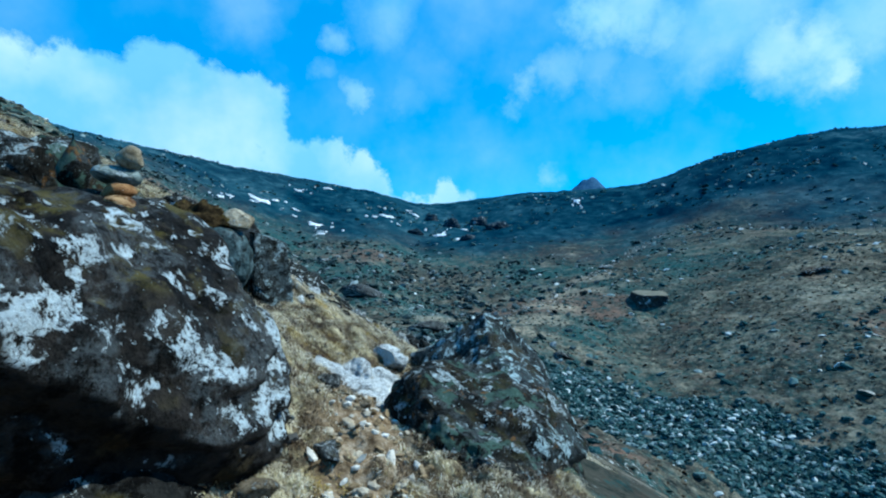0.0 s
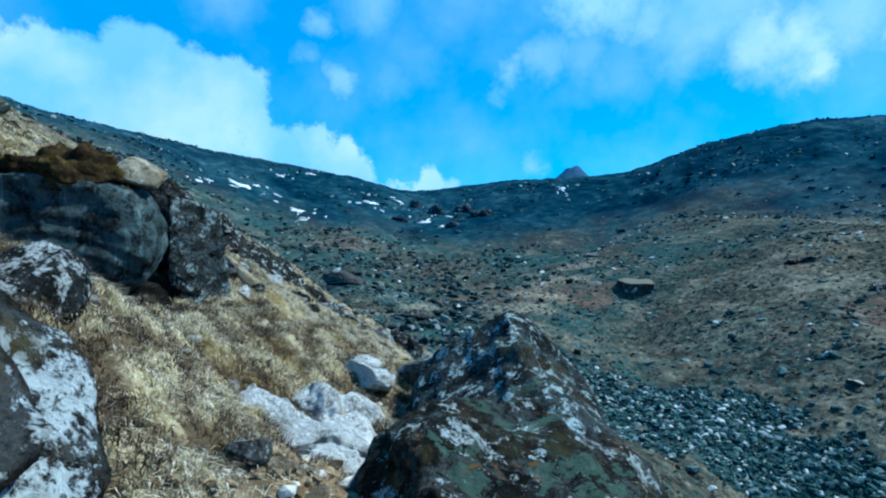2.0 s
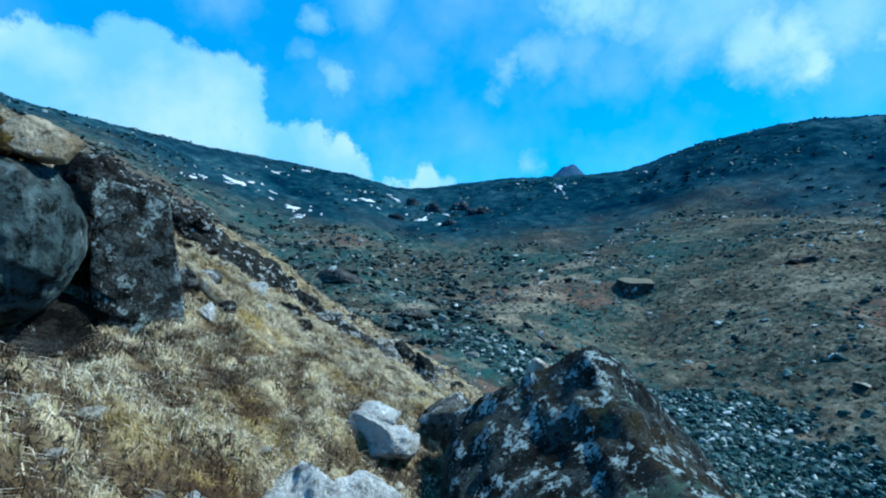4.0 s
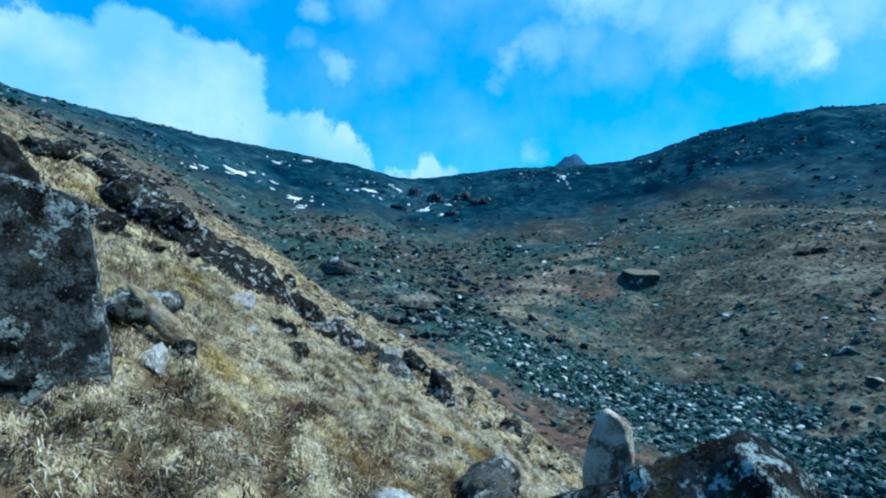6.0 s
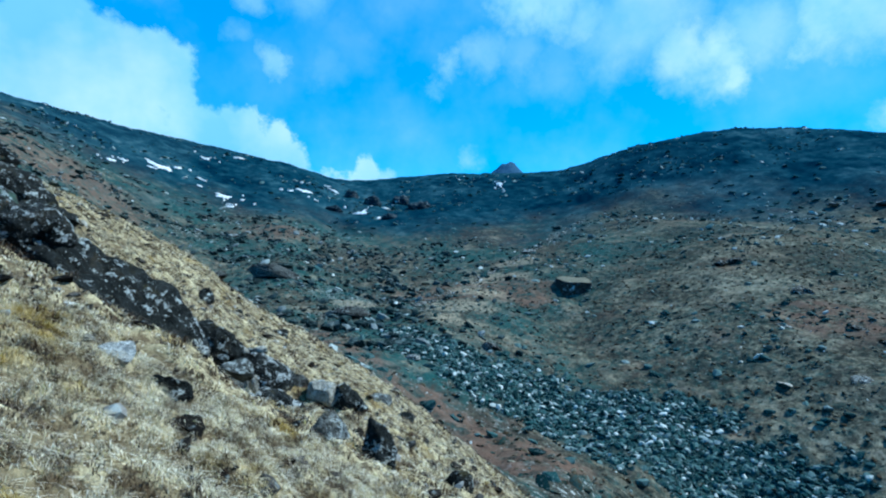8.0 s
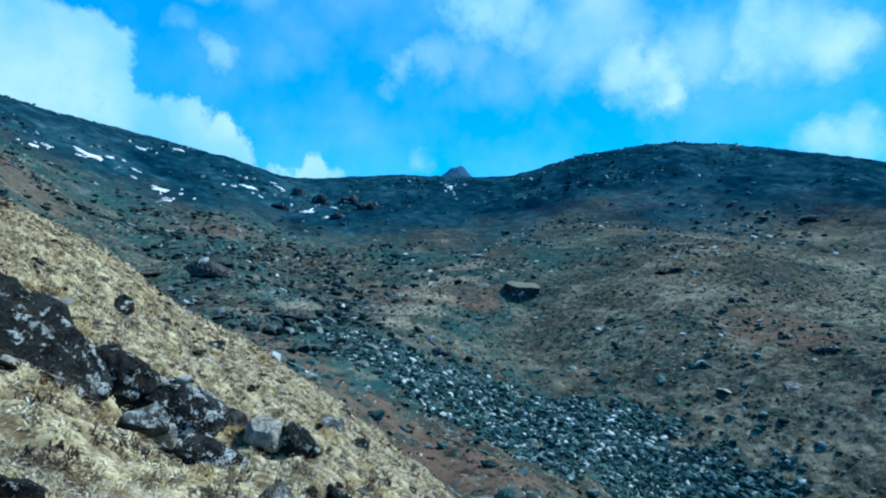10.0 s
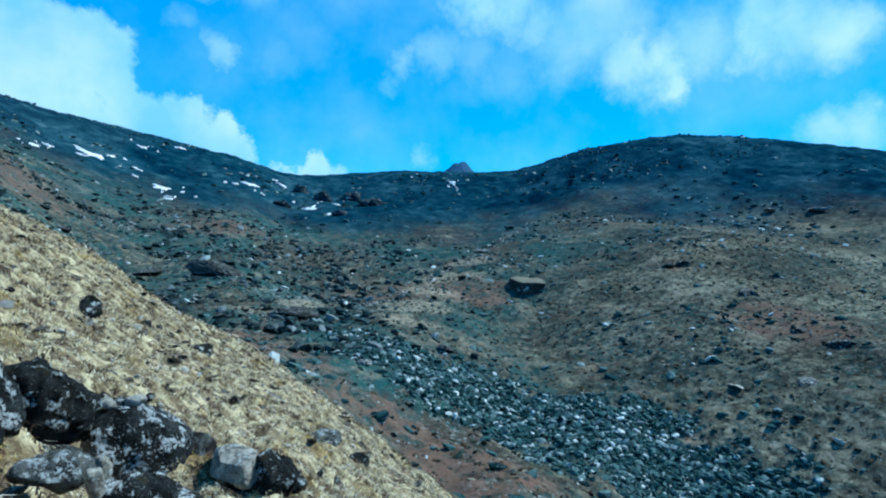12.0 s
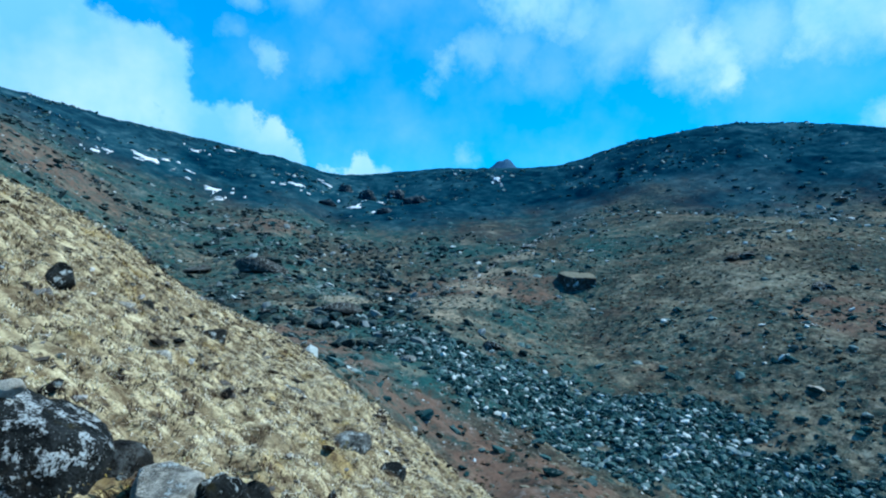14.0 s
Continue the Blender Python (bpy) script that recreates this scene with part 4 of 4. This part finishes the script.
# broken stones on the trodden gap
def path_stones():
    rng = np.random.default_rng(77)
    shapes = {}
    for n in range(64):
        y = rng.uniform(2.6, 7.6)
        x = -1.15 + rng.normal(0, 0.42) + 0.04 * y
        k, j = int(rng.choice(3, p=(0.6, 0.1, 0.3))), int(rng.integers(3))
        size = 0.06 + 0.24 * rng.uniform() ** 2.6
        if (k, j) in shapes:
            ob = new("path_stone", shapes[k, j])
        else:
            v, f = rock_shape((1, 0.8, 0.62), 700 + 10 * k + j, facets=12, bump=0.14, level=3, cut_at=(0.3, 0.8))
            ob = mesh_object("path_stone", v, f, (ROCK_PATH, ROCK_SPOT, ROCK_GREY)[k])
            shapes[k, j] = ob.data
        ob.matrix_world = pose(x, y, height_at(x, y) + 0.10 * size, rng.uniform(-20, 20), rng.uniform(-20, 20), rng.uniform(0, 360)) @ Matrix.Scale(size, 4)
        tagged(ob, ("ochre broken stone lying on the trodden path", "white crusted stone lying on the trodden path", "grey stone with lichen on the trodden path")[k], "stone", "stones on the path")


path_stones()


# ---------------------------------------------------------------- the far ridge
def far_peak():
    n = 70
    g = np.linspace(-1, 1, n)
    X, Y = np.meshgrid(g * 360, g * 240)
    r = np.hypot(X / 360, Y / 240) + 0.10 * fractal(X, Y, 130, 3, 0.5, 4)
    Z = 265 * np.maximum(1 - r, -0.2) + 22 * fractal(X, Y, 110, 4, 0.5, 5)
    idx = np.arange(n * n).reshape(n, n)
    faces = np.stack([idx[:-1, :-1], idx[:-1, 1:], idx[1:, 1:], idx[1:, :-1]], -1).reshape(-1, 4)
    ob = mesh_object("distant_peak", np.stack([X, Y, Z], -1).reshape(-1, 3), faces, HAZED_ROCK)
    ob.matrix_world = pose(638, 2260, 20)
    return tagged(ob, "distant dark rocky peak behind the saddle", "mountain", kind="structure")


far_peak()

SNOW_SPOTS = [
    (-92.1, 261.1, 7.8, 6.0), (-31.5, 284.1, 5.1, 3.9), (-17.7, 308.6, 4.2, 3.9), (-61.9, 249.3, 5.4, 4.7), (-55.7, 233.6, 3.8, 4.9),
    (-101.6, 234.8, 2.2, 2.3), (-86.1, 304.9, 3.5, 3.4), (-2.5, 272.6, 5.6, 5.7), (78.2, 310.9, 2.5, 7.8), (-100.9, 243.3, 1.6, 1.8),
    (-74.1, 327.8, 3.6, 3.1),
]


def snow_patch(x, y, half_width, half_depth, seed):
    """A rag of old snow that follows the ground, thinner towards its broken edge."""
    rings, spokes = 7, 48
    a = np.linspace(0, 2 * np.pi, spokes, endpoint=False)
    edge = np.maximum(0.75 + 1.5 * fractal(np.cos(a) * 1.6 + seed * 5, np.sin(a) * 1.6, 1, 4, 0.75, seed), 0.12)
    k = np.linspace(0, 1, rings)[1:, None]
    X = np.concatenate([[x], (x + half_width * k * edge * np.cos(a)).ravel()])
    Y = np.concatenate([[y], (y + half_depth * k * edge * np.sin(a)).ravel()])
    Z = height(X, Y) + np.concatenate([[0.45], np.repeat(0.45 * (1 - k[:, 0] ** 4) - 0.3 * (k[:, 0] == 1), spokes)])
    faces = [(0, 1 + i, 1 + (i + 1) % spokes) for i in range(spokes)]
    for r in range(rings - 2):
        for i in range(spokes):
            p, q, u, v = 1 + r * spokes + i, 1 + r * spokes + (i + 1) % spokes, 1 + (r + 1) * spokes + i, 1 + (r + 1) * spokes + (i + 1) % spokes
            faces += [(p, u, v), (p, v, q)]
    ob = mesh_object("snow_patch", np.stack([X, Y, Z], -1), faces, SNOW)
    return tagged(ob, "ragged patch of old snow on the far slope", "snow", "snow patches")


rng = random.Random(5)
for k, (x, y, hw, hd) in enumerate(SNOW_SPOTS):
    snow_patch(x, y, hw * 0.62, hd * 0.55, k)
    for j in range(4):
        snow_patch(x + rng.uniform(-2.2, 2.2) * hw, y + rng.uniform(-2.5, 2.5) * hd, hw * rng.uniform(0.08, 0.24), hd * rng.uniform(0.1, 0.26), 40 + k * 3 + j)

# dark crags under the saddle: x, y, width, height
CRAGS = [(-8.7, 306, 8, 8), (3.8, 288, 10, 10), (17.9, 293, 9, 11), (27, 275, 11, 8), (-16, 272, 9, 5), (11.4, 260, 8, 4)]
for k, (x, y, w, h) in enumerate(CRAGS):
    boulder("crag", (x, y, height_at(x, y) - 0.05 * h), (w, w * 0.7, h), 500 + k, ROCK_CRAG, "dark crag standing out of the headwall", level=5, facets=9, bump=0.2, category="crag")


# ---------------------------------------------------------------- stones, grass and heath past counting
def turned(v, angles):
    c, s = np.cos(angles), np.sin(angles)
    x = v[None, :, 0] * c[:, None] - v[None, :, 1] * s[:, None]
    y = v[None, :, 0] * s[:, None] + v[None, :, 1] * c[:, None]
    return np.stack([x, y, np.broadcast_to(v[None, :, 2], x.shape)], -1)


def stone_field(name, x, y, size, seed, material, label, flat=0.6, sink=0.2, level=1):
    """Many broken stones in one mesh, out of eight shapes."""
    rng = np.random.default_rng(seed)
    z = height(x, y)
    all_v, all_f, base = [], [], 0
    kind = rng.integers(0, 8, len(x))
    for k in range(8):
        pick = np.where(kind == k)[0]
        if not len(pick):
            continue
        v, f = rock_shape((1, 1, 1), seed * 10 + k, facets=5, bump=0.12, level=level, cut_at=(0.45, 0.85))
        v = v * np.array([1.0, rng.uniform(0.55, 0.95), rng.uniform(0.6, 1.2) * flat])
        w = turned(v, rng.uniform(0, 6.28, len(pick)))
        tilt = rng.normal(0, 0.3, (len(pick), 2))
        w[..., 2] += w[..., 0] * tilt[:, :1] + w[..., 1] * tilt[:, 1:]
        w = w * size[pick][:, None, None]
        w += np.stack([x[pick], y[pick], z[pick] + size[pick] * (0.5 * flat - sink)], -1)[:, None]
        all_v.append(w.reshape(-1, 3))
        all_f.append((f[None] + (np.arange(len(pick)) * len(v))[:, None, None]).reshape(-1, 3) + base)
        base += len(pick) * len(v)
    ob = mesh_object(name, np.concatenate(all_v), np.concatenate(all_f), material, level > 1)
    return tagged(ob, label, "stones", kind="stuff")


def spread(n, seed, x0, x1, y0, y1, share, power=1.0):
    """About n places in a rectangle, as thick as share(x, y) says."""
    rng = np.random.default_rng(seed)
    x, y = rng.uniform(x0, x1, n), rng.uniform(y0, y1, n)
    keep = rng.uniform(0, 1, n) < share(x, y) ** power
    return x[keep], y[keep]


def sizes(n, seed, small, large, power=3.0):
    return small + (large - small) * np.random.default_rng(seed).uniform(0, 1, n) ** power


def clumpy(x, y, scale, seed, lo=-0.1, hi=0.3):
    return smooth(lo, hi, fractal(x, y, scale, 4, 0.6, seed))


x, y = spread(155000, 1, -14, 70, 28, 122, scree_share)
stone_field("scree", x, y, sizes(len(x), 2, 0.14, 1.1, 4.5), 3, SCREE, "tongue of loose grey broken stones in the valley bottom")


def heath_stones(x, y):
    return (1 - turf_share(x, y)) * (1 - scree_share(x, y)) * (0.12 + 0.88 * clumpy(x, y, 22, 15, 0.0, 0.45))


x, y = spread(26000, 4, -80, 150, 28, 190, heath_stones)
stone_field("valley_stones", x, y, sizes(len(x), 5, 0.2, 1.7, 4.5), 6, SCREE, "grey stones strewn over the heath", flat=0.5)
x, y = spread(15000, 60, -60, 50, 70, 205, lambda x, y: (1 - turf_share(x, y)) * (1 - straw_share(x, y)) * np.exp(-((x - np.interp(y, (70, 100, 140, 205), (-2, 0, 0, 8))) / np.interp(y, (70, 100, 140, 205), (12, 17, 26, 34))) ** 2) * (0.25 + 0.75 * clumpy(x, y, 11, 61, 0.0, 0.4)))
stone_field("block_field", x, y, sizes(len(x), 61, 0.3, 2.4, 4.0), 62, BLOCKS, "dark blocks of rock strewn over the valley floor", flat=0.6)
x, y = spread(16000, 66, -120, -12, 92, 225, lambda x, y: (1 - turf_share(x, y)) * (0.05 + 0.95 * clumpy(x, y, 16, 68, 0.02, 0.4)))
stone_field("slope_blocks", x, y, sizes(len(x), 69, 0.3, 2.6, 4.0), 70, BLOCKS, "dark blocks and pale stones on the steep valley side", flat=0.55)
x, y = spread(22000, 7, -200, 260, 130, 355, lambda x, y: 0.1 + 0.9 * clumpy(x, y, 45, 16, 0.05, 0.4))
stone_field("slope_stones", x, y, sizes(len(x), 8, 0.4, 3.2, 5.0), 9, SCREE, "stones and small crags strewn over the far slopes", flat=0.45)
x, y = spread(26000, 40, 8, 90, 112, 215, lambda x, y: np.exp(-((x - np.interp(y, (112, 130, 147, 172, 198, 215), (10, 20, 32, 52, 72, 88))) / 2.6) ** 2) * (0.2 + 0.8 * clumpy(x, y, 9, 18, -0.1, 0.2)))
stone_field("stone_rib", x, y, sizes(len(x), 41, 0.25, 1.3, 3.0), 42, TURF_STONE, "faint rib of pale stones running up the slope", flat=0.4)
x, y = spread(7000, 10, -26, 6, -4, 52, lambda x, y: turf_share(x, y) * (0.15 + 0.85 * clumpy(x, y, 3.5, 17, 0.0, 0.4)))
stone_field("turf_stones", x, y, sizes(len(x), 11, 0.03, 0.17, 3.5), 12, TURF_STONE, "small pale and dark stones lying in the grass", flat=0.55, sink=0.08, level=1)


x, y = spread(12000, 50, -16, 5, 11, 46, lambda x, y: turf_share(x, y) * (0.1 + 0.9 * clumpy(x, y, 2.0, 19, 0.05, 0.35)))
stone_field("dark_stones", x, y, sizes(len(x), 51, 0.06, 0.30, 3.0), 52, DARK_STONE, "small dark stones showing through the grass", flat=0.5, sink=0.16)
x, y = spread(4200, 13, -2.0, 0.4, 0, 8, path_share)
stone_field("path_gravel", x, y, sizes(len(x), 14, 0.02, 0.13, 2.4), 15, PATH_STONE, "broken stones on the trodden path between the rocks", flat=0.6, sink=0.1, level=1)


def tufts(name, x, y, reach, tall, blades, width, seed, material, label, category):
    """Tussocks of bent blades, all in one mesh; each blade is a bent strip."""
    rng = np.random.default_rng(seed)
    n = len(x) * blades
    cx, cy = np.repeat(x, blades), np.repeat(y, blades)
    big = np.repeat(rng.uniform(0.6, 1.35, len(x)), blades)
    a, lean = rng.uniform(0, 2 * np.pi, n), rng.uniform(0.45, 1.1, n)
    root = np.sqrt(rng.uniform(0, 1, n)) * 0.55 * reach * big
    bx, by = cx + np.cos(a) * root, cy + np.sin(a) * root
    bz = height(bx, by) - 0.02 * tall
    a2 = np.where(rng.uniform(0, 1, n) < 0.5, a + rng.normal(0, 0.7, n), rng.normal(-0.35, 0.8, n))     # many lie downhill
    dx, dy = np.cos(a2), np.sin(a2)
    L = tall * big * rng.uniform(0.6, 1.2, n)
    w = width * rng.uniform(0.6, 1.4, n)
    px, py = -dy * w, dx * w
    mx, my, mz = bx + dx * L * 0.35 * lean, by + dy * L * 0.35 * lean, bz + L * (0.62 - 0.3 * lean)
    tx, ty, tz = bx + dx * L * 1.1 * lean, by + dy * L * 1.1 * lean, bz + L * (0.72 - 0.62 * lean)
    v = np.stack([np.stack([bx - px, by - py, bz], -1), np.stack([bx + px, by + py, bz], -1), np.stack([mx + px * 0.8, my + py * 0.8, mz], -1),
                  np.stack([mx - px * 0.8, my - py * 0.8, mz], -1), np.stack([tx, ty, tz], -1)], 1).reshape(-1, 3)
    o = (np.arange(n) * 5)[:, None]
    f = np.concatenate([o + np.array([[0, 1, 2]]), o + np.array([[0, 2, 3]]), o + np.array([[3, 2, 4]])])
    ob = mesh_object(name, v, f, material)
    return tagged(ob, label, category, kind="stuff")


def twig_share(x, y):
    """Where brown heather stands in the grass."""
    return clumpy(x, y, 0.5, 67, 0.05, 0.18) * turf_share(x, y) * (1 - 0.35 * smooth(8.5, 11, y - 0.5 * x - 1))


def near_turf(x, y):
    return turf_share(x, y) * (1 - 0.85 * path_share(x, y)) * (1 - 0.75 * peat_shade_share(x, y)) * (1 - 0.85 * twig_share(x, y))


x, y = spread(9000, 19, -12, -6, 5, 14, near_turf)
tufts("grass", x, y, 0.14, 0.10, 14, 0.005, 18, GRASS, "matted tussocks of dry straw-coloured mountain grass", "grass")
x, y = spread(27000, 20, -6, 2.5, 3.2, 13.5, near_turf)
tufts("grass", x, y, 0.11, 0.105, 20, 0.0029, 21, GRASS, "matted tussocks of dry straw-coloured mountain grass", "grass")
x, y = spread(27000, 22, -20, 4, 13, 34, near_turf)
tufts("grass", x, y, 0.16, 0.11, 10, 0.007, 23, GRASS, "matted tussocks of dry straw-coloured mountain grass", "grass")
x, y = spread(16000, 24, -50, 4, 32, 75, near_turf)
tufts("grass", x, y, 0.3, 0.22, 5, 0.03, 25, GRASS, "matted tussocks of dry straw-coloured mountain grass", "grass")


def heath_share(x, y):
    return (1 - turf_share(x, y)) * (1 - 0.75 * scree_share(x, y)) * (1 - 0.75 * dry_share(x, y)) * (0.3 + 0.7 * clumpy(x, y, 9, 63, -0.05, 0.25))


x, y = spread(44000, 26, -60, 120, 14, 160, heath_share)
ob = stone_field("heath", x, y, sizes(len(x), 27, 0.15, 0.9, 3.0), 28, HEATH, "low dark heath and dwarf shrubs on the valley floor", flat=0.34, sink=0.14)
tagged(ob, category="shrubs")
x, y = spread(30000, 32, -60, 130, 22, 150, lambda x, y: (1 - turf_share(x, y)) * (1 - scree_share(x, y)) * (0.15 + 0.85 * dry_share(x, y)))
ob = stone_field("withered_tussocks", x, y, sizes(len(x), 33, 0.15, 0.75, 2.5), 34, WITHERED, "brown and straw-coloured withered tussocks on the valley side", flat=0.32, sink=0.14)
tagged(ob, category="grass")
x, y = spread(17000, 28, -6, 2.5, 3.2, 13.5, lambda x, y: np.maximum(twig_share(x, y), 0.6 * peat_shade_share(x, y) * (1 - 0.6 * smooth(8.5, 11, y - 0.5 * x - 1))) * (1 - path_share(x, y)))
tufts("heather", x, y, 0.13, 0.105, 20, 0.0032, 29, TWIGS, "brown withered heather in low round clumps among the grass", "shrubs")
x, y = spread(36000, 30, -20, 5, 13, 46, lambda x, y: np.maximum(twig_share(x, y), 0.2 * peat_shade_share(x, y)))
tufts("heather", x, y, 0.2, 0.16, 12, 0.009, 31, TWIGS, "brown withered heather in low round clumps among the grass", "shrubs")
